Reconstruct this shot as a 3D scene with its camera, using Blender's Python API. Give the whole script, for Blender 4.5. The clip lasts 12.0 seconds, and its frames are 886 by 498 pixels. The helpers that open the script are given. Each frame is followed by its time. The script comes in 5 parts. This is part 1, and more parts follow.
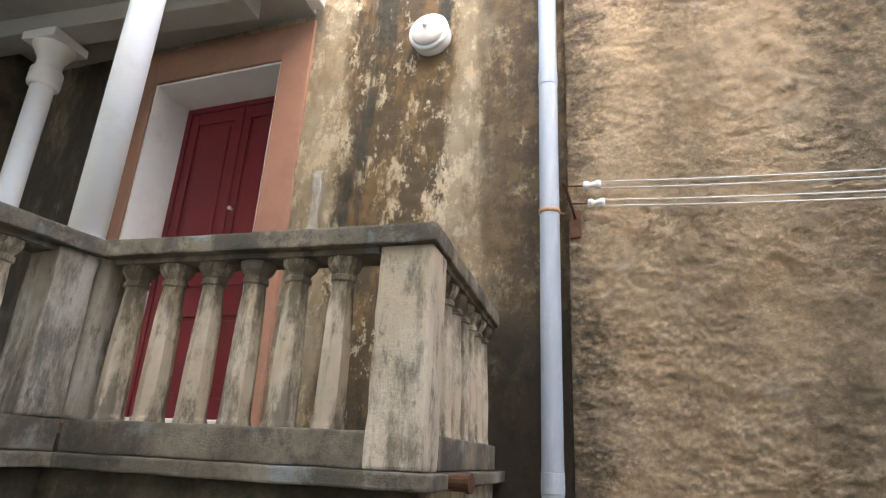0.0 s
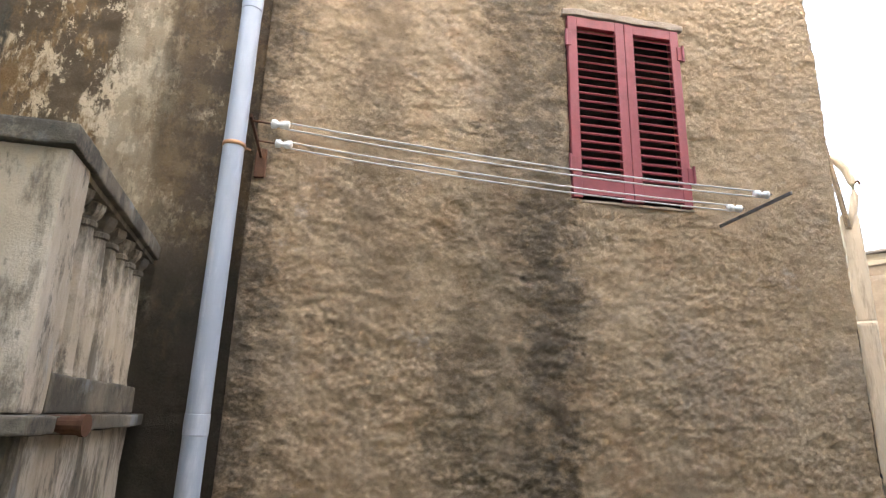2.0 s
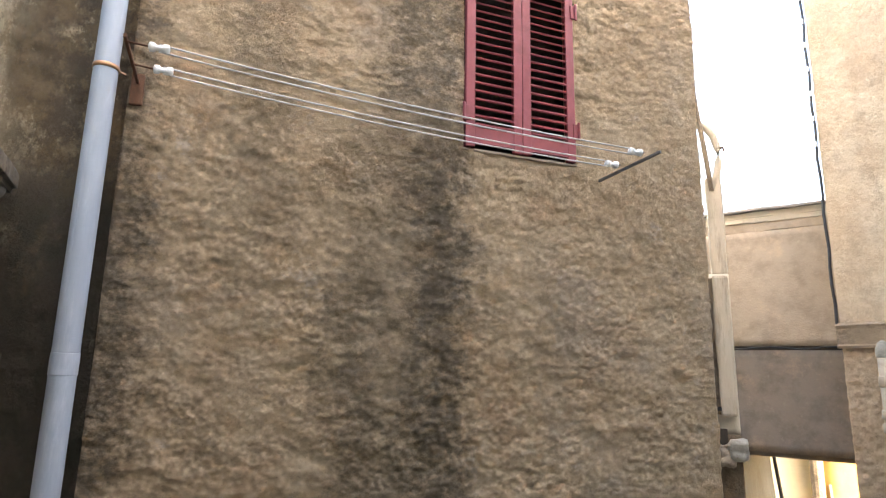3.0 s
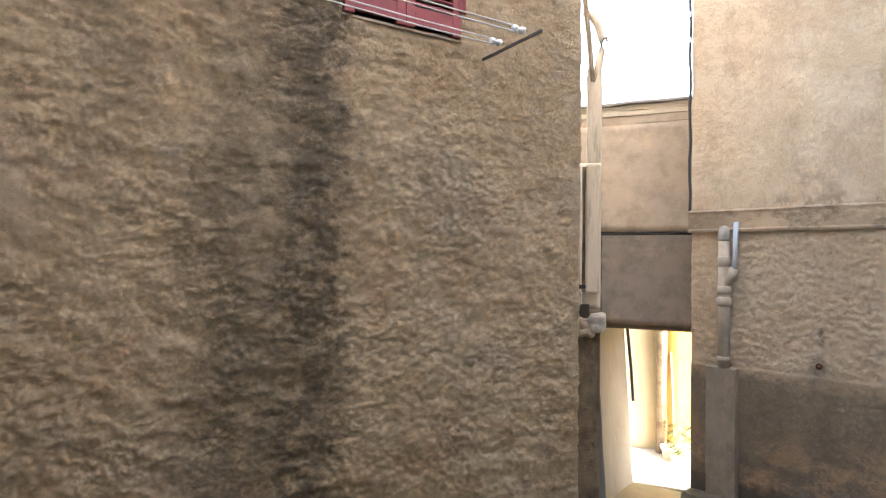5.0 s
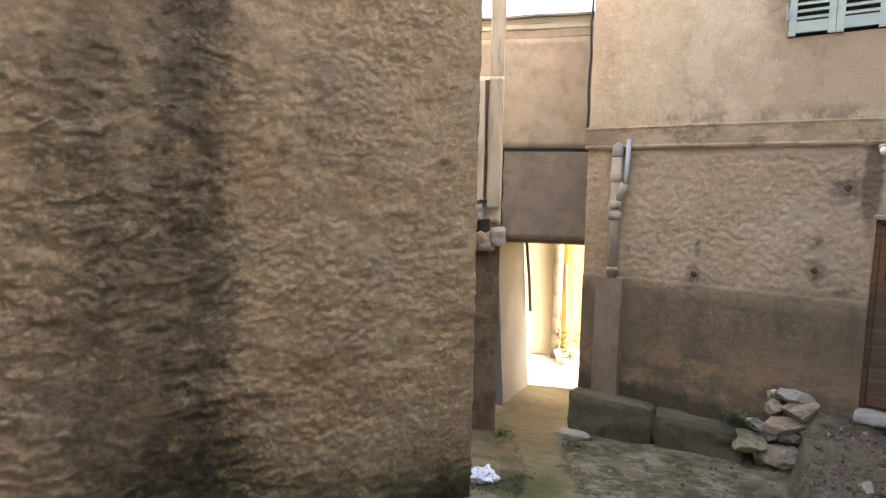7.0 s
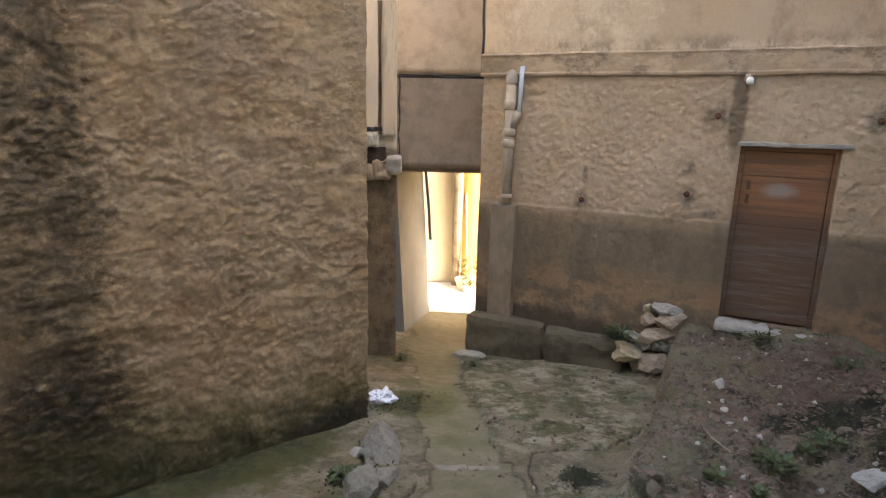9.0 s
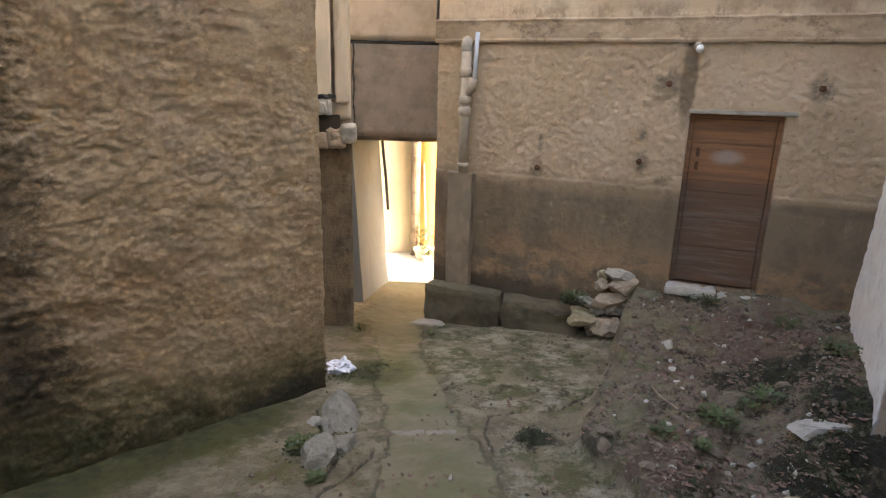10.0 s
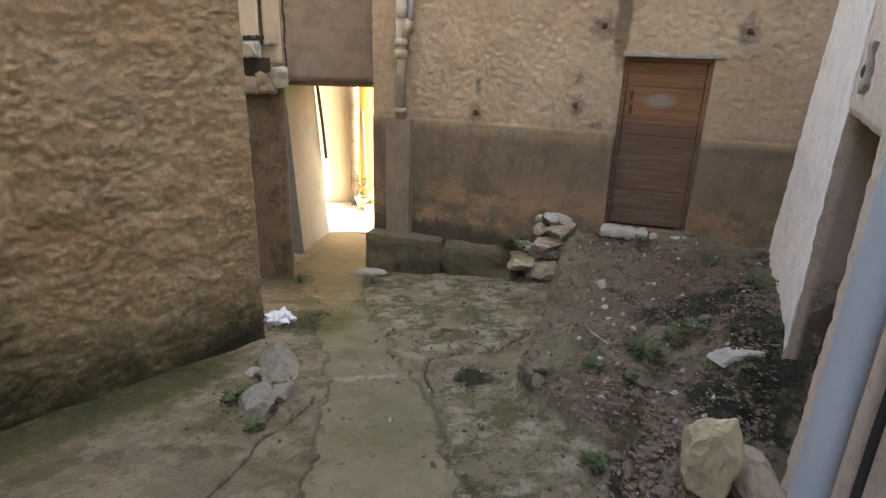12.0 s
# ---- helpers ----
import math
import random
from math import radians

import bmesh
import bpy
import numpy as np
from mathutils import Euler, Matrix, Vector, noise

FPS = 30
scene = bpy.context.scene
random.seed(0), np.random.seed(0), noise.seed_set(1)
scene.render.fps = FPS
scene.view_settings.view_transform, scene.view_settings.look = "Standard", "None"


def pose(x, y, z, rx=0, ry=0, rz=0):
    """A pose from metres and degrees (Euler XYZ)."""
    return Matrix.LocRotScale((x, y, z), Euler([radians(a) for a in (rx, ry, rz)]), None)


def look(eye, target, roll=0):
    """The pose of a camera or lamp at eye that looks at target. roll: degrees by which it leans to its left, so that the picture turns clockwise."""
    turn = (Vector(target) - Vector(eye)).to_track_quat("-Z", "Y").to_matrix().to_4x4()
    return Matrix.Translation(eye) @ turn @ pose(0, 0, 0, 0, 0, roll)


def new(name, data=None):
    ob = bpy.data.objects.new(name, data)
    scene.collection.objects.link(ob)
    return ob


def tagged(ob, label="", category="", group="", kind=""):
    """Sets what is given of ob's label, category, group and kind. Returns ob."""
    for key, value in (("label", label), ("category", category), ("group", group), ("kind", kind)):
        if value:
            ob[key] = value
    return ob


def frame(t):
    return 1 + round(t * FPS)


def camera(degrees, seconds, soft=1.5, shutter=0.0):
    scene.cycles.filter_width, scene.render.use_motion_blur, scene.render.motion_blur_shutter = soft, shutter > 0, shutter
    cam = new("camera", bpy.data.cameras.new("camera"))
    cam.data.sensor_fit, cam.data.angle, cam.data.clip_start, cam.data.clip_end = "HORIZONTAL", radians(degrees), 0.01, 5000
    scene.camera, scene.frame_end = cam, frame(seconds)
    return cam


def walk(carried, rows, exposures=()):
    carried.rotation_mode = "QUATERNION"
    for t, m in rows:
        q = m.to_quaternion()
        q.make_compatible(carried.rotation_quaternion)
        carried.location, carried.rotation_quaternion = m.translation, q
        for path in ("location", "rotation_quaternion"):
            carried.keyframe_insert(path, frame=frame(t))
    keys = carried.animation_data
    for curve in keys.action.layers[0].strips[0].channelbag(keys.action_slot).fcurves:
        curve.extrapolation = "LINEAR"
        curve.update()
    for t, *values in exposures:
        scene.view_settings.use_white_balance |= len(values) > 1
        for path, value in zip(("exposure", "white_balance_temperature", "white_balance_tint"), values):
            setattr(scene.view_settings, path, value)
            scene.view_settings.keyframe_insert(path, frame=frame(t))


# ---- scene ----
cam = camera(73.6, 12.0, soft=1.25)
# seconds, eye, target, roll
PATH = [
    (0, (0.000, 0.000, 2.600), (-0.972, 3.645, 3.931), 2.94),
    (0.5, (0.027, 0.035, 2.621), (-0.449, 3.785, 3.928), 2.73),
    (1, (0.041, 0.056, 2.623), (0.134, 3.848, 3.893), 2.45),
    (1.5, (0.061, 0.061, 2.604), (0.647, 3.829, 3.811), 2.02),
    (2, (0.095, 0.037, 2.578), (1.121, 3.747, 3.668), 1.61),
    (2.5, (0.104, 0.012, 2.555), (1.493, 3.640, 3.509), 1.38),
    (3, (0.129, -0.011, 2.521), (1.821, 3.526, 3.313), 1.06),
    (3.2, (0.139, -0.021, 2.512), (1.927, 3.485, 3.230), 0.95),
    (4.8, (0.196, -0.022, 2.443), (2.510, 3.237, 2.593), 0.81),
    (5, (0.210, -0.028, 2.436), (2.570, 3.201, 2.519), 0.78),
    (5.5, (0.233, -0.023, 2.421), (2.710, 3.117, 2.352), 0.77),
    (6, (0.254, -0.024, 2.408), (2.853, 3.009, 2.197), 0.87),
    (6.5, (0.273, -0.033, 2.400), (2.977, 2.896, 2.071), 0.93),
    (7, (0.299, -0.050, 2.386), (3.108, 2.763, 1.937), 1.02),
    (9, (0.370, -0.147, 2.338), (3.531, 2.142, 1.459), 1.39),
    (9.5, (0.381, -0.167, 2.328), (3.605, 1.994, 1.358), 1.50),
    (10, (0.394, -0.179, 2.317), (3.667, 1.861, 1.255), 1.56),
    (10.5, (0.412, -0.198, 2.307), (3.718, 1.743, 1.163), 1.58),
    (11, (0.424, -0.204, 2.295), (3.765, 1.622, 1.069), 1.73),
    (11.5, (0.431, -0.208, 2.291), (3.800, 1.510, 0.988), 1.89),
    (12, (0.438, -0.233, 2.278), (3.806, 1.436, 0.909), 1.86),
]
EXPOSURE = [(0.0, 4.16, 7300, 12), (3.2, 4.08, 7250, 12), (5.0, 4.05, 7350, 14), (7.0, 3.98, 7600, 15), (9.0, 3.86, 7950, 16), (12.0, 3.93, 8250, 15)]
walk(cam, [(t, look(eye, target, roll)) for t, eye, target, roll in PATH], EXPOSURE)

# ---- light ----
SUN_AZ, SUN_EL = radians(-75), radians(31)
world = bpy.data.worlds.new("sky")
scene.world = world
world.use_nodes = True
wn = world.node_tree.nodes
sky = wn.new("ShaderNodeTexSky")
sky.sky_type = "NISHITA"
sky.sun_disc = False
sky.sun_elevation, sky.sun_rotation = SUN_EL, math.pi / 2 - SUN_AZ
sky.air_density, sky.dust_density, sky.ozone_density = 1.0, 4.0, 0.6
wn["Background"].inputs["Strength"].default_value = 0.15
world.node_tree.links.new(sky.outputs["Color"], wn["Background"].inputs["Color"])
sun = new("sun", bpy.data.lights.new("sun", "SUN"))
sun.data.energy, sun.data.angle, sun.data.color = 2.6, radians(0.5), (1.0, 0.95, 0.86)
sun_dir = Vector((math.cos(SUN_AZ) * math.cos(SUN_EL), math.sin(SUN_AZ) * math.cos(SUN_EL), math.sin(SUN_EL)))
sun.matrix_world = look(sun_dir * 40, (0, 0, 0))


# ---- materials ----
def material(name, rough=0.9, metal=0.0):
    m = bpy.data.materials.new(name)
    m.use_nodes = True
    b = m.node_tree.nodes["Principled BSDF"]
    b.inputs["Roughness"].default_value, b.inputs["Metallic"].default_value = rough, metal
    return m, m.node_tree.nodes, m.node_tree.links, b


def rgb(c):
    return (*c, 1.0)


class Mix:
    """Builds colour layers on one material, in the object's own metres."""

    def __init__(self, name, rough=0.9, metal=0.0, space="Object"):
        self.m, self.n, self.l, self.b = material(name, rough, metal)
        self.co = self.n.new("ShaderNodeTexCoord").outputs[space]
        self.col = None
        self.h = None

    def noise(self, scale, detail=5.0, rough=0.6, stretch=(1, 1, 1), shift=(0, 0, 0), warp=0.0):
        mp = self.n.new("ShaderNodeMapping")
        mp.inputs["Scale"].default_value, mp.inputs["Location"].default_value = stretch, shift
        self.l.new(self.co, mp.inputs["Vector"])
        t = self.n.new("ShaderNodeTexNoise")
        t.inputs["Scale"].default_value, t.inputs["Detail"].default_value = scale, detail
        t.inputs["Roughness"].default_value, t.inputs["Distortion"].default_value = rough, warp
        self.l.new(mp.outputs["Vector"], t.inputs["Vector"])
        return t.outputs["Fac"]

    def band(self, v, lo, hi, power=1.0):
        r = self.n.new("ShaderNodeMapRange")
        r.interpolation_type = "SMOOTHSTEP"
        for k, x in (("From Min", lo), ("From Max", hi)):
            r.inputs[k].default_value = x
        self.l.new(v, r.inputs["Value"])
        return self.math("POWER", r.outputs["Result"], power) if power != 1 else r.outputs["Result"]

    def math(self, op, a, b=0.0):
        q = self.n.new("ShaderNodeMath")
        q.operation = op
        for i, v in ((0, a), (1, b)):
            if isinstance(v, (int, float)):
                q.inputs[i].default_value = v
            else:
                self.l.new(v, q.inputs[i])
        return q.outputs[0]

    def axis(self, k):
        s = self.n.new("ShaderNodeSeparateXYZ")
        self.l.new(self.co, s.inputs[0])
        return s.outputs[k]

    def spot(self, centre, half, soft=0.5):
        """1 near a place on a wall, in its own x and z, fading out; uneven by noise."""
        x = self.math("DIVIDE", self.math("SUBTRACT", self.axis(0), centre[0]), half[0])
        z = self.math("DIVIDE", self.math("SUBTRACT", self.axis(2), centre[1]), half[1])
        r = self.math("SQRT", self.math("ADD", self.math("MULTIPLY", x, x), self.math("MULTIPLY", z, z)))
        r = self.math("ADD", r, self.math("MULTIPLY", self.math("SUBTRACT", self.noise(6, 4, 0.6), 0.5), 0.9))
        return self.band(r, 1.0 + soft, 1.0 - soft)

    def disc(self, centre, half, edge=0.9, fine=5.0):
        """1 near a place on the ground, in x and y, with a ragged edge."""
        x = self.math("DIVIDE", self.math("SUBTRACT", self.axis(0), centre[0]), half[0])
        y = self.math("DIVIDE", self.math("SUBTRACT", self.axis(1), centre[1]), half[1])
        r = self.math("SQRT", self.math("ADD", self.math("MULTIPLY", x, x), self.math("MULTIPLY", y, y)))
        r = self.math("ADD", r, self.math("MULTIPLY", self.math("SUBTRACT", self.noise(fine, 9, 0.8), 0.5), edge * 4.5))
        return self.math("MULTIPLY", self.band(r, 1.35, 0.65), self.band(self.noise(fine * 3.5, 6, 0.8, (1, 1, 1), (3, 3, 3)), 0.30, 0.46))

    def base(self, c):
        q = self.n.new("ShaderNodeRGB")
        q.outputs[0].default_value = rgb(c)
        self.col = q.outputs[0]
        return self

    def over(self, c, fac, amount=1.0, blend="MIX"):
        q = self.n.new("ShaderNodeMix")
        q.data_type, q.blend_type = "RGBA", blend
        f = self.math("MULTIPLY", fac, amount) if amount != 1 else fac
        self.l.new(f, q.inputs[0])
        self.l.new(self.col, q.inputs[6])
        q.inputs[7].default_value = rgb(c)
        self.col = q.outputs[2]
        return self

    def bump(self, v, depth, strength=1.0):
        q = self.n.new("ShaderNodeBump")
        q.inputs["Distance"].default_value, q.inputs["Strength"].default_value = depth, strength
        self.l.new(v, q.inputs["Height"])
        if self.h is not None:
            self.l.new(self.h, q.inputs["Normal"])
        self.h = q.outputs["Normal"]
        return self

    def gloss(self, v, lo, hi):
        r = self.n.new("ShaderNodeMapRange")
        r.inputs["To Min"].default_value, r.inputs["To Max"].default_value = lo, hi
        self.l.new(v, r.inputs["Value"])
        self.l.new(r.outputs["Result"], self.b.inputs["Roughness"])
        return self

    def done(self):
        self.l.new(self.col, self.b.inputs["Base Color"])
        if self.h is not None:
            self.l.new(self.h, self.b.inputs["Normal"])
        return self.m


def ochre_roughcast():
    """Ochre roughcast with cool worn patches, sooty rain streaks and a mossy foot."""
    c, dark = (0.515, 0.372, 0.222), (0.070, 0.052, 0.032)
    k = Mix("ochre roughcast", 0.95)
    k.base(c)
    k.over((0.585, 0.445, 0.285), k.band(k.noise(1.3, 6, 0.6), 0.38, 0.66), 0.8)
    k.over((0.42, 0.335, 0.25), k.band(k.noise(1.0, 8, 0.7, (1, 1, 1.2), (6, 0, 2)), 0.50, 0.64), 0.55)
    k.over((0.41, 0.255, 0.135), k.band(k.noise(1.7, 8, 0.72, (1, 1, 1.2), (2, 5, 9)), 0.52, 0.66), 0.6)
    k.over((0.52, 0.46, 0.39), k.band(k.noise(3.0, 9, 0.8, (1, 1, 1.3), (6, 3, 4)), 0.55, 0.68), 0.55)
    k.over([x * 0.58 for x in c], k.band(k.noise(8, 9, 0.8, (1, 1, 1.5)), 0.48, 0.64), 0.65)
    k.over([min(1, x * 1.28) for x in c], k.band(k.noise(19, 7, 0.8), 0.54, 0.68), 0.7)
    k.over([x * 0.40 for x in c], k.band(k.noise(27, 8, 0.82, (1, 1, 1.4), (3, 1, 8)), 0.42, 0.31), 0.6)
    k.over([min(1, x * 1.45) for x in c], k.band(k.noise(52, 6, 0.8, (1, 1, 1.4), (1, 4, 2)), 0.59, 0.71), 0.6)
    k.over([x * 0.30 for x in c], k.band(k.noise(70, 4, 0.7, (1, 1, 1.3), (2, 9, 4)), 0.40, 0.30), 0.6)
    k.over(dark, k.band(k.noise(1.6, 7, 0.7, (1, 1, 0.14)), 0.55, 0.75), 0.25)
    x, z = k.axis(0), k.axis(2)
    sway = k.math("MULTIPLY", k.math("SUBTRACT", k.noise(2.0, 3, 0.5, (0.3, 1, 1), (3, 3, 3)), 0.5), 0.42)
    rag = k.math("MULTIPLY", k.math("SUBTRACT", k.noise(9, 8, 0.8, (1, 1, 1.2), (5, 1, 1)), 0.5), 0.85)
    w = k.math("ADD", k.math("ADD", x, sway), rag)
    blot = k.band(k.noise(6, 9, 0.82, (1, 1, 1.3), (1, 7, 2)), 0.30, 0.56)
    upper = k.band(z, 3.75, 4.2)

    def run(x0, x1, x2, x3, amount, lim=None):
        f = k.math("MULTIPLY", k.math("MULTIPLY", k.band(w, x0, x1), k.band(w, x3, x2)), blot)
        k.over(dark, k.math("MULTIPLY", f, lim) if lim else f, amount)

    low = k.math("SUBTRACT", 1.0, upper)
    run(0.45, 0.95, 1.36, 1.56, 0.50, low)
    run(1.06, 1.24, 1.36, 1.58, 0.66, low)
    run(0.62, 0.76, 0.86, 1.02, 0.42, k.band(z, 3.5, 2.8))
    run(0.80, 1.05, 1.36, 1.52, 0.75, upper)
    run(-0.6, -0.5, -0.34, -0.14, 0.80)
    run(0.0, 0.18, 0.3, 0.55, 0.42, k.band(z, 2.7, 3.4))
    for centre, half, amount, soft in (((1.18, 0.72), (0.42, 0.34), 0.9, 0.5), ((1.12, 0.35), (0.55, 0.42), 0.9, 0.5)):
        k.over((0.035, 0.028, 0.016), k.math("MULTIPLY", k.spot(centre, half, soft), k.band(k.noise(8, 8, 0.8, (1, 1, 1.5)), 0.34, 0.56)), amount)
    foot = k.math("ADD", k.math("ADD", z, k.math("MULTIPLY", x, 0.154)), k.math("MULTIPLY", k.math("SUBTRACT", k.noise(3.5, 8, 0.75), 0.5), 0.8))
    k.over((0.12, 0.105, 0.045), k.math("MULTIPLY", k.band(foot, 1.12, 0.62), k.band(k.noise(5, 8, 0.75), 0.30, 0.52)), 0.8)
    k.over((0.050, 0.055, 0.018), k.math("MULTIPLY", k.band(foot, 0.80, 0.48), k.band(k.noise(4.5, 8, 0.78, (1, 1, 1), (8, 8, 8)), 0.34, 0.54)), 0.85)
    k.over((0.026, 0.024, 0.014), k.spot((2.95, 0.02), (0.42, 0.13), 0.4), 0.75)
    k.bump(k.noise(22, 9, 0.8, (1, 1, 1.35)), 0.018).bump(k.noise(75, 8, 0.85), 0.018)
    return k.done()


M = {}
M["wall_a"] = ochre_roughcast()
k = Mix("peeling stained plaster", 0.95)
k.base((0.56, 0.455, 0.30))
k.over((0.64, 0.56, 0.41), k.band(k.noise(2.2, 6, 0.6), 0.45, 0.65), 0.8)
wob = k.math("ADD", k.axis(0), k.math("MULTIPLY", k.math("SUBTRACT", k.noise(3.0, 6, 0.7, (1, 1, 0.5), (4, 4, 4)), 0.5), 0.5))
stained = k.math("ADD", k.math("MULTIPLY", k.band(wob, -2.05, -1.85), k.band(wob, -1.12, -1.25)), k.math("ADD", k.math("MULTIPLY", k.band(wob, -0.98, -0.82), 0.55), 0.45))
k.over((0.10, 0.072, 0.038), k.math("MULTIPLY", stained, k.band(k.noise(5.2, 9, 0.82, (1, 1, 0.6)), 0.445, 0.495)), 0.92)
k.over((0.19, 0.12, 0.05), k.math("MULTIPLY", stained, k.band(k.noise(5.0, 7, 0.75, (1, 1, 0.4), (3, 0, 0)), 0.46, 0.58)), 0.7)
k.over((0.05, 0.045, 0.03), k.math("MULTIPLY", stained, k.band(k.noise(2.4, 6, 0.7, (1, 1, 0.16), (7, 0, 0)), 0.50, 0.62)), 0.8)
k.over((0.20, 0.14, 0.075), k.math("MULTIPLY", k.band(wob, -1.0, -0.78), k.band(k.noise(3.6, 9, 0.8, (1, 1, 0.8), (1, 8, 4)), 0.40, 0.54)), 0.8)
# near-black below 3.7 m towards the right-hand end, broken up by noise
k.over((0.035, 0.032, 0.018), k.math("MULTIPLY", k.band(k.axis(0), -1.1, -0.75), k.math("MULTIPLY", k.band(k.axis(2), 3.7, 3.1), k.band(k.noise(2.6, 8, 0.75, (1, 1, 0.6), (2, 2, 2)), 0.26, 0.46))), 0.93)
k.over((0.075, 0.06, 0.045), k.math("MULTIPLY", k.band(k.axis(0), -4.05, -4.2), k.band(k.noise(2.0, 6, 0.7, (1, 1, 0.3), (5, 2, 2)), 0.3, 0.5)), 0.85)
k.over((0.07, 0.052, 0.035), k.math("MULTIPLY", k.band(k.axis(0), -1.05, -0.6), k.band(k.noise(5.0, 9, 0.8, (1, 1, 0.8), (9, 0, 4)), 0.42, 0.56)), 0.85)
k.over((0.10, 0.075, 0.045), k.band(k.noise(26, 8, 0.8, (1, 1, 1), (3, 1, 8)), 0.42, 0.32), 0.7)
k.bump(k.noise(14, 8, 0.8), 0.035).bump(k.noise(60, 6, 0.8), 0.014)
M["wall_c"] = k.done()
k = Mix("pinkish tan plaster", 0.93)
k.base((0.48, 0.355, 0.235))
k.over((0.57, 0.44, 0.31), k.band(k.noise(1.1, 6, 0.6), 0.4, 0.68), 0.8)
k.over((0.30, 0.215, 0.14), k.band(k.noise(4, 6, 0.7), 0.5, 0.75), 0.5)
rough_part = k.math("MULTIPLY", k.band(k.axis(2), 1.3, 1.4), k.band(k.axis(2), 2.85, 2.75))
k.over((0.17, 0.12, 0.075), k.math("MULTIPLY", rough_part, k.band(k.noise(17, 8, 0.8, (1, 1, 1.2), (3, 1, 8)), 0.45, 0.33)), 0.8)
k.over((0.66, 0.52, 0.36), k.math("MULTIPLY", rough_part, k.band(k.noise(24, 7, 0.8, (1, 1, 1.2), (9, 1, 8)), 0.56, 0.68)), 0.6)
k.over((0.25, 0.18, 0.115), k.band(k.noise(26, 8, 0.8, (1, 1, 1), (3, 7, 8)), 0.41, 0.32), 0.6)
low = k.band(k.math("ADD", k.axis(2), k.math("MULTIPLY", k.noise(2.0, 7, 0.7), 0.34)), 1.58, 1.40)
k.over((0.175, 0.127, 0.082), low, 0.88)
k.over((0.145, 0.105, 0.070), k.math("MULTIPLY", low, k.band(k.noise(2.2, 9, 0.75, (1, 1, 0.5)), 0.44, 0.62)), 0.7)
k.over((0.235, 0.172, 0.113), k.math("MULTIPLY", low, k.band(k.noise(1.7, 9, 0.75, (1, 1, 0.35), (4, 0, 0)), 0.50, 0.64)), 0.7)
k.over((0.125, 0.09, 0.06), k.math("MULTIPLY", low, k.band(k.noise(3.1, 10, 0.8, (1, 1, 0.8), (7, 2, 1)), 0.50, 0.66)), 0.45)
k.over((0.34, 0.25, 0.16), k.math("MULTIPLY", k.math("MULTIPLY", k.band(k.axis(2), 1.42, 1.34), k.band(k.axis(2), 1.14, 1.26)), k.band(k.noise(2.4, 8, 0.75, (1, 1, 0.6), (1, 5, 2)), 0.42, 0.56)), 0.7)
k.over((0.40, 0.25, 0.14), k.math("MULTIPLY", k.math("MULTIPLY", k.band(k.axis(2), 0.8, 0.4), k.band(k.axis(2), -0.1, 0.1)), k.band(k.noise(1.6, 9, 0.76, (1, 1, 1.6), (3, 2, 8)), 0.44, 0.56)), 0.75)
k.over((0.40, 0.265, 0.16), k.math("MULTIPLY", k.band(k.axis(2), 3.0, 3.1), k.band(k.noise(1.3, 9, 0.75, (1, 1, 0.8), (2, 9, 1)), 0.50, 0.56)), 0.6)
k.over((0.72, 0.60, 0.44), k.math("MULTIPLY", k.band(k.axis(2), 3.0, 3.1), k.band(k.noise(1.5, 9, 0.75, (1, 1, 0.8), (6, 9, 4)), 0.52, 0.58)), 0.55)
k.over((0.33, 0.26, 0.19), k.math("MULTIPLY", low, k.band(k.noise(6, 9, 0.82, (1, 1, 0.4), (1, 0, 6)), 0.56, 0.66)), 0.55)
k.over((0.09, 0.07, 0.05), k.math("MULTIPLY", k.band(k.axis(2), 0.75, 0.0), k.band(k.noise(3.5, 6, 0.7), 0.4, 0.6)), 0.65)
k.over((0.62, 0.48, 0.33), k.band(k.axis(2), 3.0, 3.1), 0.6)
edge = k.math("ADD", k.axis(0), k.math("MULTIPLY", k.math("SUBTRACT", k.noise(2.2, 8, 0.75, (1, 1, 1), (3, 3, 7)), 0.5), 1.2))
k.over((0.44, 0.315, 0.205), k.math("MULTIPLY", k.band(k.axis(2), 3.05, 3.15), k.band(edge, -0.85, -0.70)), 0.6)
k.over((0.70, 0.58, 0.42), k.math("MULTIPLY", k.band(k.axis(2), 3.05, 3.3), k.math("MULTIPLY", k.band(edge, -0.85, -1.0), k.band(k.noise(2.0, 9, 0.78, (1, 1, 0.7), (8, 1, 3)), 0.46, 0.58))), 0.5)
k.over((0.17, 0.125, 0.085), k.math("MULTIPLY", k.math("MULTIPLY", k.band(k.axis(2), 3.0, 3.05), k.band(k.axis(2), 3.24, 3.08)), k.band(k.noise(3.0, 8, 0.78, (1, 1, 0.6), (4, 4, 7)), 0.46, 0.58)), 0.65)
k.over((0.30, 0.215, 0.14), k.math("MULTIPLY", k.band(k.axis(2), 3.0, 3.1), k.band(k.noise(1.7, 6, 0.7, (1, 1, 0.7), (2, 0, 1)), 0.5, 0.68)), 0.6)
for centre, half in (((-0.02, 2.4), (0.14, 0.13)), ((1.35, 2.385), (0.1, 0.12)), ((-0.2, 1.58), (0.08, 0.09)), ((-1.33, 1.43), (0.07, 0.12)), ((0.03, 1.4), (0.08, 0.05)), ((-1.3, 1.72), (0.03, 0.09)), ((-0.2, 1.88), (0.04, 0.06))):
    k.over((0.085, 0.075, 0.065), k.math("MULTIPLY", k.spot(centre, half, 0.5), k.band(k.noise(13, 5, 0.7), 0.3, 0.6)), 0.7)
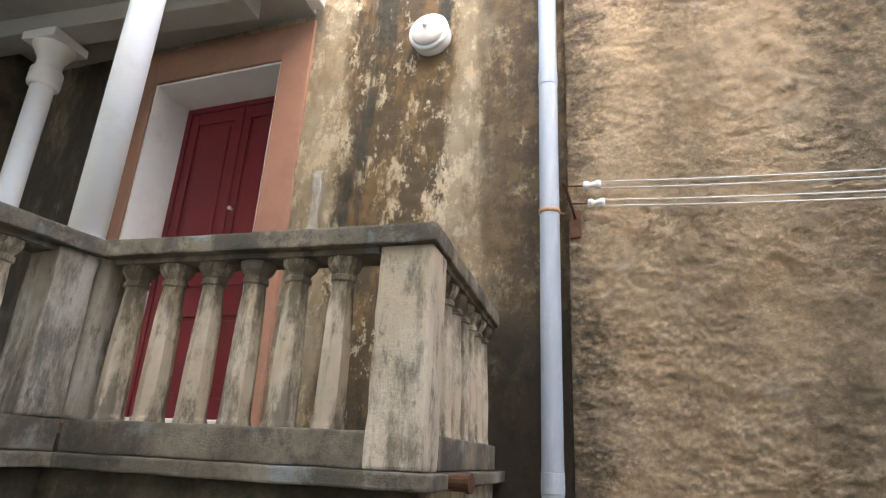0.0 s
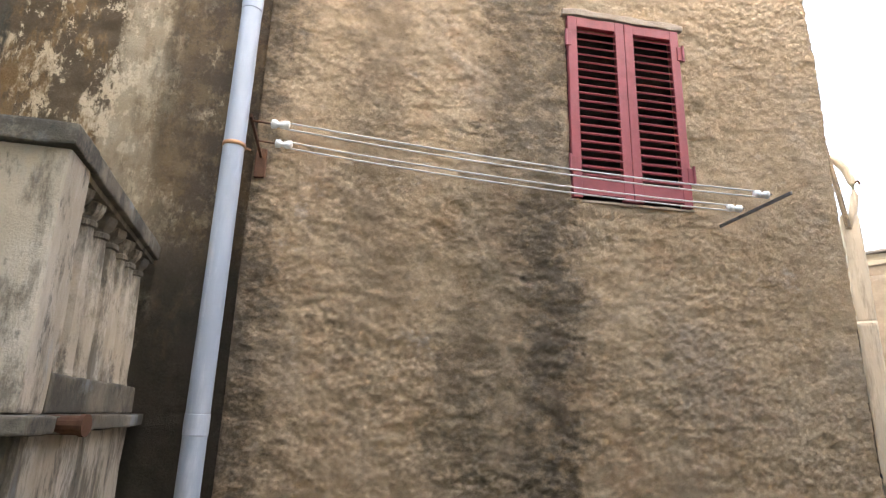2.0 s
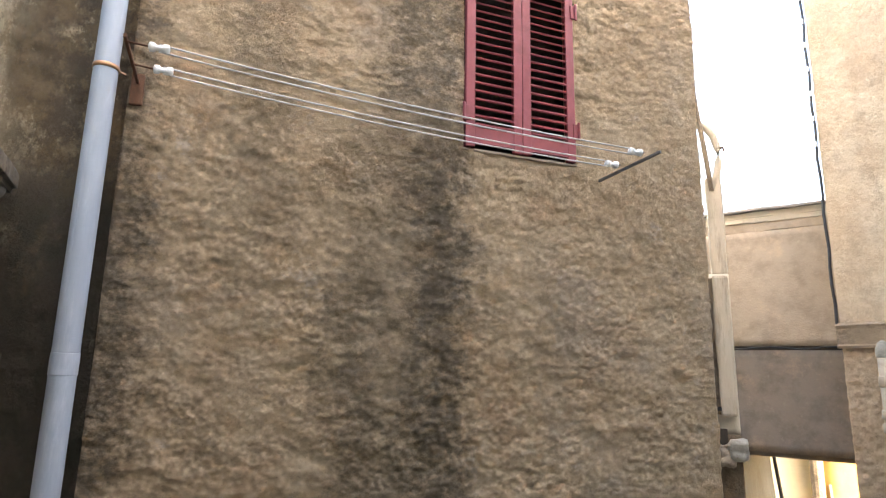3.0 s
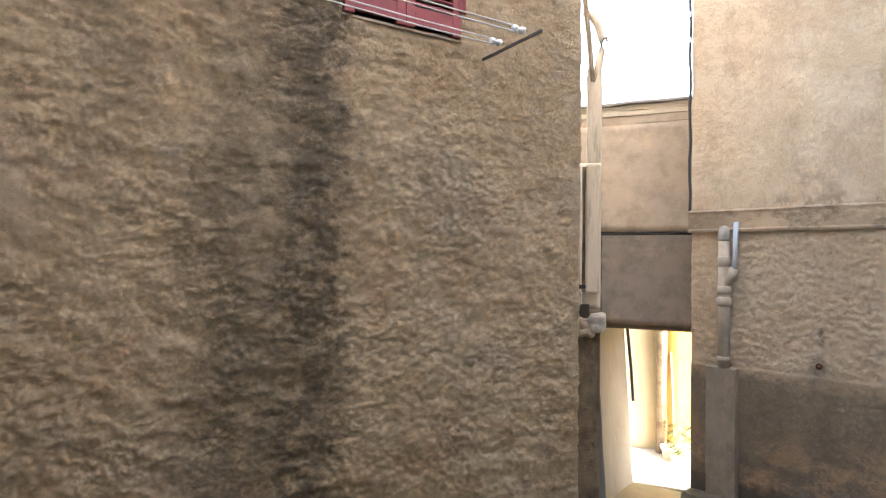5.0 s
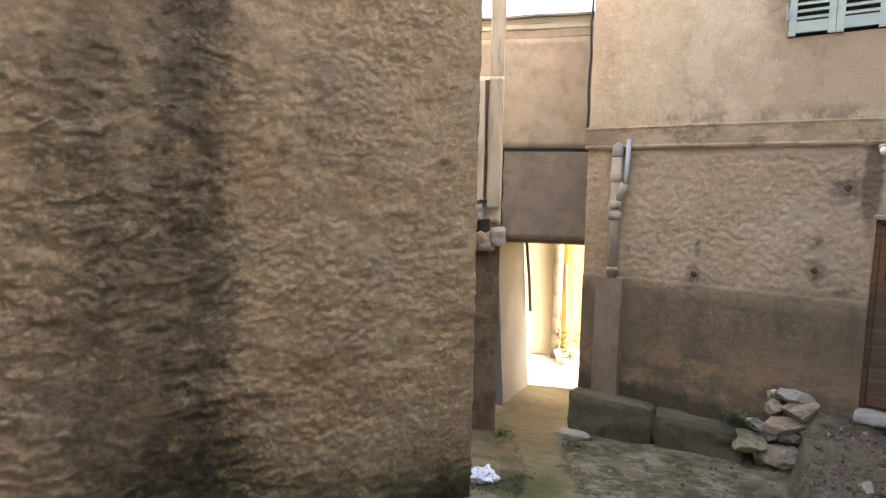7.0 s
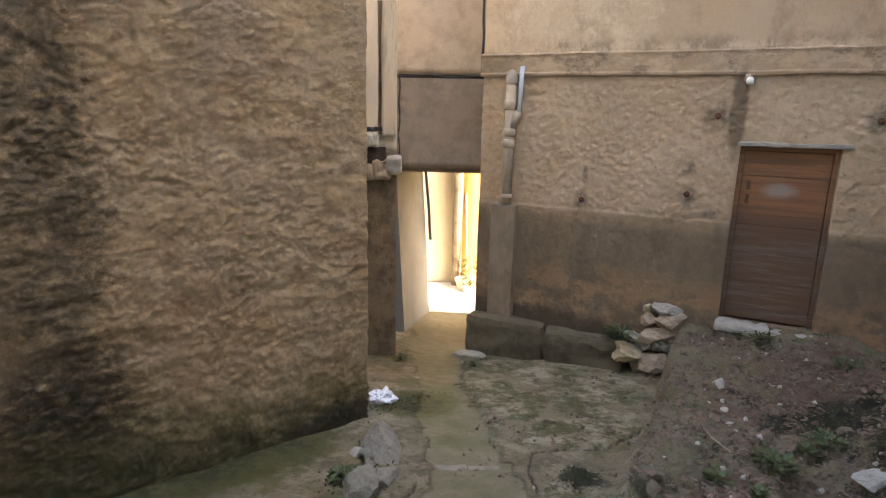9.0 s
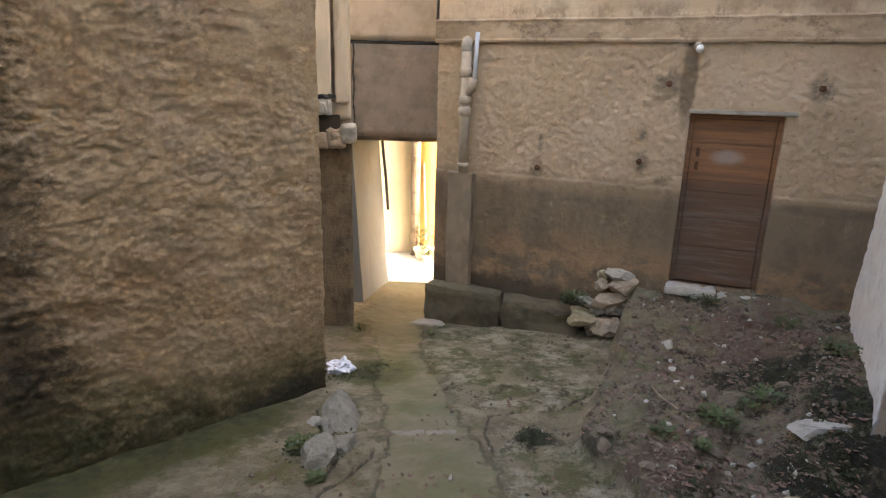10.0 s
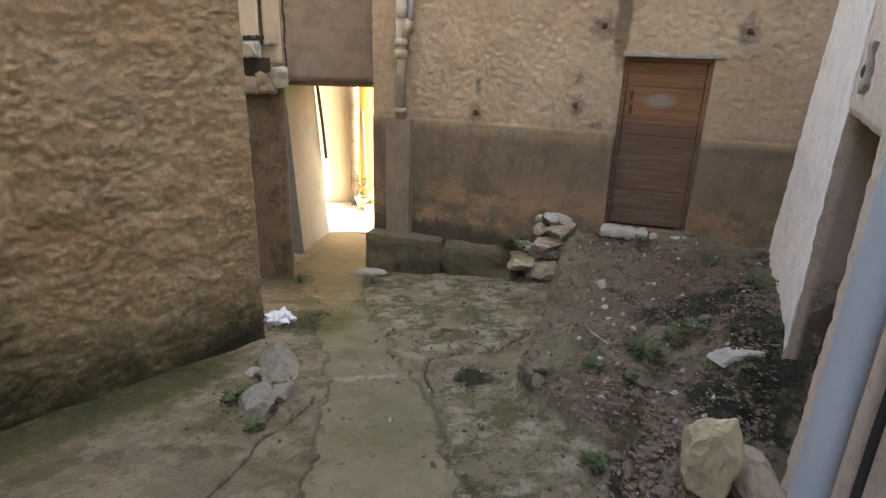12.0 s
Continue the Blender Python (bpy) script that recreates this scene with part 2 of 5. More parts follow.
k.over((0.060, 0.048, 0.030), k.math("MULTIPLY", k.band(k.math("ADD", k.axis(2), k.math("ADD", k.math("MULTIPLY", k.axis(0), 0.05), k.math("MULTIPLY", k.math("SUBTRACT", k.noise(3, 8, 0.78, (1, 1, 1), (2, 5, 5)), 0.5), 0.5))), 0.10, -0.06), k.band(k.axis(0), -0.4, -0.7)), 0.8)
fascia = k.math("MULTIPLY", k.band(k.axis(2), 2.79, 2.81), k.band(k.axis(2), 3.07, 3.03))
k.over((0.36, 0.26, 0.165), k.math("MULTIPLY", fascia, k.band(k.noise(2.6, 9, 0.8, (1, 1, 2.0), (3, 6, 1)), 0.44, 0.56)), 0.75)
k.over((0.17, 0.125, 0.085), k.math("MULTIPLY", fascia, k.band(k.noise(3.4, 9, 0.8, (1, 1, 1.5), (8, 6, 1)), 0.52, 0.62)), 0.7)
k.over((0.20, 0.15, 0.10), k.math("MULTIPLY", fascia, k.band(k.axis(0), -1.9, -2.4)), 0.6)
k.over((0.12, 0.085, 0.055), k.spot((0.18, 2.45), (0.075, 0.45), 0.3), 0.75)
k.over((0.13, 0.10, 0.07), k.spot((1.6, 1.22), (0.5, 0.055), 0.4), 0.6)
k.bump(k.noise(15, 8, 0.78), 0.026).bump(k.noise(55, 6, 0.82), 0.011)
M["wall_b"] = k.done()


def concrete(name, c, c2, dark, streaks, s=1.0):
    k = Mix(name, 0.92)
    k.base(c)
    k.over(c2, k.band(k.noise(3.0, 7, 0.7, (1, 1, s)), 0.42, 0.62), 0.9)
    k.over(dark, k.band(k.noise(3.4, 8, 0.75, (1, 1, 0.7 * s), (5, 2, 0)), 0.46, 0.58), streaks)
    k.over((0.05, 0.045, 0.035), k.band(k.noise(7.0, 8, 0.8, (1, 1, s), (2, 8, 0)), 0.54, 0.64), 0.7)
    k.over((0.11, 0.10, 0.035), k.band(k.noise(2.0, 7, 0.74, (1, 1, 1), (1, 6, 0)), 0.57, 0.68), 0.55)
    k.over((0.32, 0.36, 0.38), k.band(k.noise(2.4, 6, 0.65, (1, 1, s), (9, 1, 0)), 0.57, 0.67), 0.45)
    k.bump(k.noise(30, 7, 0.78), 0.008).bump(k.noise(110, 4, 0.75), 0.0025)
    return k.done()


M["concrete"] = concrete("dark weathered concrete", (0.155, 0.128, 0.09), (0.275, 0.23, 0.165), (0.07, 0.06, 0.043), 0.85)
M["concrete_pale"] = concrete("pale streaked concrete", (0.50, 0.41, 0.295), (0.66, 0.57, 0.45), (0.125, 0.10, 0.07), 0.85, 0.45)
M["concrete_pier"] = concrete("grey streaked concrete", (0.27, 0.225, 0.165), (0.43, 0.385, 0.32), (0.085, 0.07, 0.05), 0.8, 0.4)
k = Mix("dark mossy masonry", 0.95)
k.base((0.13, 0.105, 0.07))
k.over((0.035, 0.03, 0.02), k.band(k.noise(2.4, 6, 0.7), 0.4, 0.6), 0.85)
k.over((0.05, 0.058, 0.018), k.band(k.noise(3.2, 6, 0.7, (1, 1, 0.6), (3, 1, 0)), 0.5, 0.64), 0.8)
k.over((0.33, 0.27, 0.19), k.band(k.noise(2.0, 6, 0.7, (1, 1, 0.5), (8, 1, 2)), 0.58, 0.7), 0.7)
k.bump(k.noise(18, 6, 0.75), 0.014)
M["mossy"] = k.done()


def plain(name, c, rough=0.5, metal=0.0, vary=0.25, scale=6, grime=None, amount=0.5, stretch=(1, 1, 1), depth=0.001):
    k = Mix(name, rough, metal)
    k.base(c)
    k.over([x * (1 - vary) for x in c], k.band(k.noise(scale, 6, 0.65, stretch), 0.42, 0.68), 0.8)
    k.over([min(1, x * (1 + vary)) for x in c], k.band(k.noise(scale * 4, 4, 0.7, stretch, (4, 2, 1)), 0.55, 0.75), 0.5)
    if grime:
        k.over(grime, k.band(k.noise(scale * 0.7, 7, 0.75, stretch, (2, 5, 3)), 0.55, 0.7), amount)
    k.bump(k.noise(scale * 9, 5, 0.7, stretch), depth)
    k.gloss(k.noise(scale * 2, 4, 0.6), max(0.05, rough - 0.12), min(1, rough + 0.15))
    return k.done()


M["red_paint"] = plain("faded red paint", (0.235, 0.042, 0.048), 0.55, 0, 0.25, 5, (0.31, 0.10, 0.10), 0.35)
M["door_red"] = plain("dark red gloss paint", (0.155, 0.012, 0.018), 0.35, 0, 0.15, 4, (0.09, 0.01, 0.012), 0.4)
M["surround"] = plain("red-brown painted render", (0.30, 0.155, 0.105), 0.85, 0, 0.15, 3, (0.36, 0.22, 0.15), 0.5)
M["white_reveal"] = plain("white painted render", (0.74, 0.71, 0.67), 0.8, 0, 0.08, 3, (0.55, 0.50, 0.43), 0.4)
M["white_post"] = plain("white painted steel", (0.78, 0.79, 0.80), 0.55, 0, 0.05, 4, (0.6, 0.58, 0.53), 0.3)
M["pipe"] = plain("blue-grey plastic pipe", (0.37, 0.42, 0.48), 0.45, 0, 0.2, 4, (0.55, 0.57, 0.60), 0.6, (1, 1, 0.2))
M["old_pipe"] = plain("painted cast pipe", (0.36, 0.30, 0.23), 0.75, 0, 0.2, 8, (0.22, 0.17, 0.12), 0.6)
M["rust"] = plain("rusty iron", (0.13, 0.06, 0.032), 0.85, 0.4, 0.35, 18, (0.05, 0.03, 0.02), 0.6)
M["steel"] = plain("dull grey steel", (0.20, 0.19, 0.18), 0.5, 0.8, 0.25, 20, (0.12, 0.07, 0.04), 0.5)
M["copper"] = plain("tarnished brass clip", (0.42, 0.24, 0.13), 0.5, 0.6, 0.2, 20)
M["white_plastic"] = plain("white plastic", (0.80, 0.80, 0.78), 0.4, 0, 0.06, 8, (0.5, 0.46, 0.38), 0.3)
M["cord"] = plain("white plastic cord", (0.62, 0.60, 0.56), 0.5, 0, 0.05, 30)
M["green_paint"] = plain("peeling grey-green paint", (0.36, 0.42, 0.37), 0.7, 0, 0.15, 6, (0.22, 0.19, 0.14), 0.6)
M["soffit"] = plain("grey painted concrete", (0.36, 0.34, 0.30), 0.9, 0, 0.15, 2, (0.26, 0.23, 0.19), 0.5)
M["pale"] = plain("pale lime plaster", (0.56, 0.49, 0.38), 0.93, 0, 0.2, 2, (0.30, 0.24, 0.17), 0.5, (1, 1, 0.4), 0.004)
M["pale_stained"] = plain("pale plaster with sooty runs", (0.50, 0.43, 0.33), 0.93, 0, 0.3, 4, (0.14, 0.11, 0.08), 0.8, (1, 1, 0.12), 0.006)
M["bridge"] = plain("grey-brown render", (0.25, 0.205, 0.165), 0.93, 0, 0.35, 3.5, (0.36, 0.27, 0.20), 0.7, (1, 1, 1), 0.003)
M["bridge_up"] = plain("tan render of the bridge", (0.43, 0.345, 0.26), 0.93, 0, 0.3, 3.5, (0.54, 0.41, 0.29), 0.7, (1, 1, 1), 0.006)
M["white_wall"] = plain("rough whitewashed plaster", (0.74, 0.72, 0.68), 0.95, 0, 0.2, 4, (0.40, 0.37, 0.32), 0.6, (1, 1, 1), 0.016)
k = Mix("speckled tan plaster", 0.95)
k.base((0.64, 0.54, 0.45))
k.over((0.44, 0.36, 0.29), k.band(k.noise(9, 7, 0.75), 0.45, 0.65), 0.6)
k.over((0.22, 0.175, 0.135), k.band(k.noise(30, 6, 0.8), 0.56, 0.66), 0.6)
k.over((0.78, 0.72, 0.65), k.band(k.noise(22, 6, 0.8, (1, 1, 1), (4, 4, 2)), 0.56, 0.68), 0.6)
# darker grey-brown on the faces set back inside the opening
inner_faces = k.band(k.axis(1), 0.035, 0.08)
k.over((0.33, 0.28, 0.23), inner_faces, 0.7)
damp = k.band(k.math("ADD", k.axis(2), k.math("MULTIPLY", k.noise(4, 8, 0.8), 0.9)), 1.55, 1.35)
k.over((0.085, 0.062, 0.045), k.math("MULTIPLY", k.math("MULTIPLY", inner_faces, damp), k.band(k.noise(9, 8, 0.8, (1, 1, 1), (2, 2, 2)), 0.36, 0.52)), 0.85)
k.bump(k.noise(20, 7, 0.8), 0.012).bump(k.noise(70, 5, 0.8), 0.005)
M["tan_wall"] = k.done()
M["yellow"] = plain("yellow painted plaster", (0.50, 0.32, 0.11), 0.9, 0, 0.2, 3, (0.46, 0.34, 0.17), 0.6)
M["cream"] = plain("cream painted plaster", (0.68, 0.63, 0.49), 0.9, 0, 0.08, 2, (0.52, 0.46, 0.32), 0.5)
# kept pale so that the unseen added wall bounces light
M["bounce_pale"] = plain("pale cream of the added bounce wall", (0.72, 0.66, 0.56), 0.92, 0, 0.1, 2, (0.6, 0.53, 0.43), 0.4)
# near-black that stands in for the darkness of holes, gaps and backs
M["dark"] = plain("near-black for unlit gaps", (0.05, 0.04, 0.03), 0.9, 0, 0.3, 5)
M["slate"] = plain("grey roof edge", (0.30, 0.27, 0.24), 0.9, 0, 0.25, 5, (0.16, 0.13, 0.1), 0.5)
M["stone"] = plain("rough field stone", (0.36, 0.285, 0.21), 0.95, 0, 0.3, 9, (0.20, 0.15, 0.11), 0.6, (1, 1, 1), 0.01)
M["grey_stone"] = plain("grey weathered stone", (0.33, 0.305, 0.26), 0.95, 0, 0.28, 9, (0.13, 0.125, 0.09), 0.6, (1, 1, 1), 0.01)
M["ochre_stone"] = plain("yellowish limestone", (0.42, 0.35, 0.225), 0.92, 0, 0.35, 6, (0.20, 0.16, 0.08), 0.7, (1, 1, 1), 0.01)
M["white_stone"] = plain("white chalky stone", (0.43, 0.41, 0.36), 0.95, 0, 0.3, 12, (0.2, 0.18, 0.14), 0.7, (1, 1, 1), 0.01)
M["bag"] = plain("crumpled white plastic film", (0.70, 0.75, 0.84), 0.3, 0, 0.1, 20)
M["leaf"] = plain("fresh green leaf", (0.048, 0.074, 0.020), 0.6, 0, 0.35, 30)
M["terracotta"] = plain("pale clay pot", (0.62, 0.52, 0.40), 0.85, 0, 0.2, 10)
M["earth_stone"] = plain("earthy small stone", (0.135, 0.105, 0.075), 0.97, 0, 0.4, 20, (0.07, 0.055, 0.04), 0.5)
M["mossy_stone"] = plain("mossy grey stone", (0.28, 0.265, 0.22), 0.95, 0, 0.35, 9, (0.085, 0.082, 0.035), 0.75, (1, 1, 1), 0.018)
# whitewash toned down to dark grey; the passage's shade is in this colour
M["passage"] = plain("grey-white plaster darkened for shade", (0.19, 0.20, 0.19), 0.95, 0, 0.2, 3, (0.16, 0.155, 0.13), 0.5, (1, 1, 0.4), 0.01)
# pale tone that carries the yard's sunlight
M["paving"] = plain("pale ground with sunlight in its colour", (0.56, 0.52, 0.45), 0.9, 0, 0.2, 4, (0.36, 0.33, 0.28), 0.6)
M["moss_leaf"] = plain("dark cushion moss", (0.030, 0.036, 0.011), 0.9, 0, 0.5, 14)
M["dry_leaf"] = plain("dry brown leaf", (0.165, 0.105, 0.078), 0.85, 0, 0.4, 14)
M["tan_pier"] = plain("brown weathered plaster", (0.20, 0.15, 0.10), 0.95, 0, 0.6, 4, (0.045, 0.034, 0.024), 0.9, (1, 1, 1), 0.02)
M["pilaster"] = plain("grey-brown patched plaster", (0.25, 0.195, 0.14), 0.95, 0, 0.3, 5, (0.14, 0.10, 0.07), 0.7, (1, 1, 0.5), 0.008)
M["plinth"] = plain("mossy dark plaster over stone", (0.120, 0.100, 0.062), 0.95, 0, 0.5, 6, (0.045, 0.050, 0.016), 0.9, (1, 1, 1), 0.02)
M["black"] = plain("black plastic conduit", (0.02, 0.02, 0.022), 0.55, 0, 0.1, 10)
k = Mix("weathered brown boards", 0.78)
k.base((0.215, 0.098, 0.043))
k.over((0.12, 0.058, 0.03), k.band(k.noise(2.4, 7, 0.7, (0.35, 1, 7)), 0.45, 0.62), 0.8)
k.over((0.085, 0.048, 0.029), k.band(k.axis(2), 1.52, 1.36), 0.85)
k.over((0.17, 0.135, 0.108), k.math("MULTIPLY", k.band(k.axis(2), 1.5, 0.9), k.band(k.noise(2.2, 8, 0.78, (0.4, 1, 6), (3, 0, 0)), 0.46, 0.62)), 0.65)
k.over((0.26, 0.23, 0.22), k.spot((0.64, 1.68), (0.13, 0.07), 0.5), 0.7)
k.over((0.05, 0.034, 0.024), k.band(k.noise(3.0, 7, 0.75, (0.5, 1, 7), (8, 0, 0)), 0.58, 0.7), 0.5)
k.bump(k.noise(6, 7, 0.7, (0.4, 1, 9)), 0.004)
M["boards"] = k.done()
# ground: worn concrete lane, moss, and an earth bank strewn with litter
k = Mix("worn lane and earth bank", 0.93)
at = k.n.new("ShaderNodeAttribute")
at.attribute_name = "bank"
soil = k.band(k.math("ADD", at.outputs["Fac"], k.math("MULTIPLY", k.math("SUBTRACT", k.noise(5, 6, 0.75), 0.5), 1.1)), 0.35, 0.65)
at = k.n.new("ShaderNodeAttribute")
at.attribute_name = "tread"
mud = k.band(k.math("ADD", at.outputs["Fac"], k.math("MULTIPLY", k.math("SUBTRACT", k.noise(6, 7, 0.75, (1, 1, 1), (4, 1, 2)), 0.5), 1.3)), 0.25, 0.70)
at = k.n.new("ShaderNodeAttribute")
at.attribute_name = "slab"
flag = k.band(k.math("ADD", at.outputs["Fac"], k.math("MULTIPLY", k.math("SUBTRACT", k.noise(7, 7, 0.75, (1, 1, 1), (1, 3, 2)), 0.5), 0.7)), 0.35, 0.65)
at = k.n.new("ShaderNodeAttribute")
at.attribute_name = "moss"
green = k.math("ADD", at.outputs["Fac"], k.math("MULTIPLY", k.math("SUBTRACT", k.noise(4, 9, 0.78, (1, 1, 1), (9, 3, 2)), 0.5), 1.5))
# left apron: brown worn concrete
k.base((0.235, 0.198, 0.130))
k.over((0.35, 0.30, 0.205), k.band(k.noise(2.6, 9, 0.75, (1, 1, 1), (2, 0, 0)), 0.47, 0.58), 0.8)
k.over((0.115, 0.095, 0.056), k.band(k.noise(3.6, 9, 0.78, (1, 1, 1), (3, 1, 0)), 0.5, 0.60), 0.75)
k.over((0.125, 0.118, 0.040), k.band(k.noise(2.0, 9, 0.78, (1, 1, 1), (7, 3, 0)), 0.50, 0.58), 0.75)
# raised slabs: greyer, with pale scuffs and mossy stains
k.over((0.240, 0.208, 0.136), flag, 0.85)
k.over((0.43, 0.39, 0.295), k.math("MULTIPLY", flag, k.band(k.noise(3.0, 9, 0.78, (1, 1, 1), (5, 6, 0)), 0.48, 0.58)), 0.75)
k.over((0.090, 0.095, 0.030), k.math("MULTIPLY", flag, k.band(k.noise(2.7, 9, 0.78, (1, 1, 1), (1, 9, 0)), 0.48, 0.56)), 0.85)
k.over((0.045, 0.045, 0.018), k.math("MULTIPLY", flag, k.band(k.noise(4.2, 9, 0.8, (1, 1, 1), (4, 2, 0)), 0.53, 0.61)), 0.8)
# the trodden channel: smooth silt with green film
k.over((0.150, 0.134, 0.082), mud, 0.78)
k.over((0.105, 0.106, 0.047), k.math("MULTIPLY", mud, k.band(k.noise(1.9, 8, 0.7, (1, 1, 1), (3, 8, 0)), 0.44, 0.58)), 0.75)
k.over((0.185, 0.158, 0.108), k.math("MULTIPLY", mud, k.band(k.noise(2.1, 5, 0.6, (1, 1, 1), (6, 1, 0)), 0.55, 0.68)), 0.7)
k.over((0.075, 0.082, 0.022), k.band(green, 0.40, 0.75), 0.85)
k.over((0.030, 0.036, 0.012), k.math("MULTIPLY", k.band(green, 0.75, 1.15), k.band(k.noise(9, 8, 0.8, (1, 1, 1), (2, 2, 6)), 0.38, 0.56)), 0.85)
dry = k.math("SUBTRACT", 1.0, mud)
k.over((0.36, 0.32, 0.25), k.math("MULTIPLY", dry, k.band(k.noise(8, 8, 0.8, (1, 1, 1), (5, 5, 0)), 0.60, 0.70)), 0.5)
k.over((0.05, 0.045, 0.03), k.math("MULTIPLY", dry, k.band(k.noise(19, 7, 0.78, (1, 1, 1), (5, 2, 0)), 0.56, 0.68)), 0.6)
# earth bank
k.over((0.175, 0.148, 0.096), soil, 0.85)
k.over((0.150, 0.092, 0.062), k.math("MULTIPLY", soil, k.band(k.noise(2.4, 10, 0.8, (1, 1, 1), (2, 4, 0)), 0.49, 0.58)), 0.85)
k.over((0.110, 0.112, 0.040), k.math("MULTIPLY", soil, k.band(k.noise(2.6, 10, 0.8, (1, 1, 1), (8, 1, 0)), 0.52, 0.60)), 0.8)
k.over((0.022, 0.020, 0.010), k.math("MULTIPLY", soil, k.band(k.noise(2.3, 10, 0.84, (1, 1, 1), (4, 7, 0)), 0.52, 0.56)), 0.93)
for centre, half in (((5.95, 0.0), (0.75, 0.42)), ((5.3, 0.05), (0.4, 0.2)), ((3.5, 0.25), (0.35, 0.2))):
    k.over((0.125, 0.072, 0.052), k.disc(centre, half, 0.8, 8), 0.75)
for centre, half in (((4.0, -0.62), (0.42, 0.22)), ((4.95, -0.2), (0.42, 0.30)), ((3.6, -0.55), (0.3, 0.16)), ((5.3, -0.5), (0.4, 0.16)), ((4.75, 0.15), (0.25, 0.10)), ((3.62, 1.08), (0.16, 0.12)), ((4.3, -0.55), (0.5, 0.2)), ((3.75, -0.35), (0.25, 0.14))):
    k.over((0.014, 0.014, 0.006), k.disc(centre, half, 1.0, 7), 0.92)
# disc greys the passage floor to offset the yard's warm bounce light
k.over((0.085, 0.085, 0.052), k.disc((6.2, 3.95), (1.2, 0.85), 0.5, 5), 0.7)
at = k.n.new("ShaderNodeAttribute")
at.attribute_name = "curb"
lip = k.math("MULTIPLY", at.outputs["Fac"], k.band(k.noise(5, 8, 0.78, (1, 1, 1), (6, 6, 1)), 0.34, 0.52))
k.over((0.215, 0.195, 0.125), lip, 0.85)
k.over((0.100, 0.100, 0.040), k.math("MULTIPLY", lip, k.band(k.noise(3, 8, 0.78, (1, 1, 1), (1, 6, 1)), 0.50, 0.62)), 0.8)
k.over((0.31, 0.27, 0.20), k.math("MULTIPLY", soil, k.band(k.noise(10, 8, 0.82, (1, 1, 1), (2, 4, 3)), 0.58, 0.67)), 0.75)
k.over((0.42, 0.40, 0.36), k.math("MULTIPLY", soil, k.band(k.noise(26, 5, 0.75, (1, 1, 1), (1, 1, 5)), 0.63, 0.68)), 0.85)
k.over((0.03, 0.025, 0.014), k.math("MULTIPLY", dry, k.band(k.noise(34, 7, 0.8, (1, 1, 1), (4, 4, 1)), 0.42, 0.33)), 0.6)
at = k.n.new("ShaderNodeAttribute")
at.attribute_name = "crack"
k.over((0.016, 0.014, 0.008), k.band(k.math("ADD", at.outputs["Fac"], k.math("MULTIPLY", k.math("SUBTRACT", k.noise(22, 6, 0.8), 0.5), 1.2)), 0.45, 0.85), 0.7)
k.bump(k.math("MULTIPLY", k.noise(11, 8, 0.8), k.math("ADD", k.math("MULTIPLY", dry, 0.8), 0.2)), 0.035).bump(k.math("MULTIPLY", k.noise(50, 6, 0.8), k.math("ADD", k.math("MULTIPLY", dry, 0.7), 0.3)), 0.014)
k.gloss(mud, 0.93, 0.72)
M["ground"] = k.done()


# ---- building helpers ----
def frame_matrix(angle, dist):
    """A wall's own frame: x along it, y into it, z up; its face is y = 0."""
    n = Vector((math.cos(radians(angle)), math.sin(radians(angle)), 0))
    m = Matrix(((n.y, n.x, 0, n.x * dist), (-n.x, n.y, 0, n.y * dist), (0, 0, 1, 0), (0, 0, 0, 1)))
    return m


WA, WB = frame_matrix(85, 3.2), frame_matrix(10, 7.05)


def ground_z(x, y):
    return -0.08 - 0.154 * (x - 3.6) - 0.103 * (y - 2.9)


def mesh_of(bm, name, mat, smooth=False):
    me = bpy.data.meshes.new(name)
    bm.normal_update()
    bm.to_mesh(me)
    bm.free()
    if smooth:
        me.shade_smooth()
    for m in mat if isinstance(mat, (list, tuple)) else [mat]:
        me.materials.append(m)
    return me


def part(name, bm, mat, parent, label="", smooth=False):
    ob = new(name, mesh_of(bm, name, mat, smooth))
    ob.parent = parent
    return tagged(ob, label)


def thing(name, m, label, category, group=""):
    e = new(name)
    e.matrix_world = m
    e.empty_display_size = 0.1
    return tagged(e, label, category, group)


def solid(name, bm, mat, m, label, category="", kind="structure", smooth=False, group=""):
    ob = new(name, mesh_of(bm, name, mat, smooth))
    ob.matrix_world = m
    return tagged(ob, label, category, group, kind)


def box(x0, x1, y0, y1, z0, z1, bevel=0.0, bm=None, turn=None):
    b = bmesh.new()
    bmesh.ops.create_cube(b, size=1, matrix=Matrix.Translation(((x0 + x1) / 2, (y0 + y1) / 2, (z0 + z1) / 2)) @ Matrix.Diagonal((abs(x1 - x0), abs(y1 - y0), abs(z1 - z0), 1)))
    if bevel:
        bmesh.ops.bevel(b, geom=b.edges[:], offset=bevel, segments=2, affect="EDGES", profile=0.6)
    if turn:
        bmesh.ops.transform(b, matrix=turn, verts=b.verts)
    return join(bm, b) if bm else b


def join(a, b):
    me = bpy.data.meshes.new("tmp")
    b.to_mesh(me)
    b.free()
    a.from_mesh(me)
    bpy.data.meshes.remove(me)
    return a


def worn(bm, size=0.06, amount=0.006, cuts=0, seed=0.0):
    """Uneven, chipped edges and faces."""
    if cuts:
        bmesh.ops.subdivide_edges(bm, edges=[e for e in bm.edges if e.calc_length() > size * 2], cuts=cuts, use_grid_fill=True)
    for v in bm.verts:
        p = v.co / size + Vector((seed, seed * 0.7, 0))
        v.co += Vector((noise.noise(p), noise.noise(p + Vector((31, 0, 0))), noise.noise(p + Vector((0, 57, 0))))) * amount
    return bm


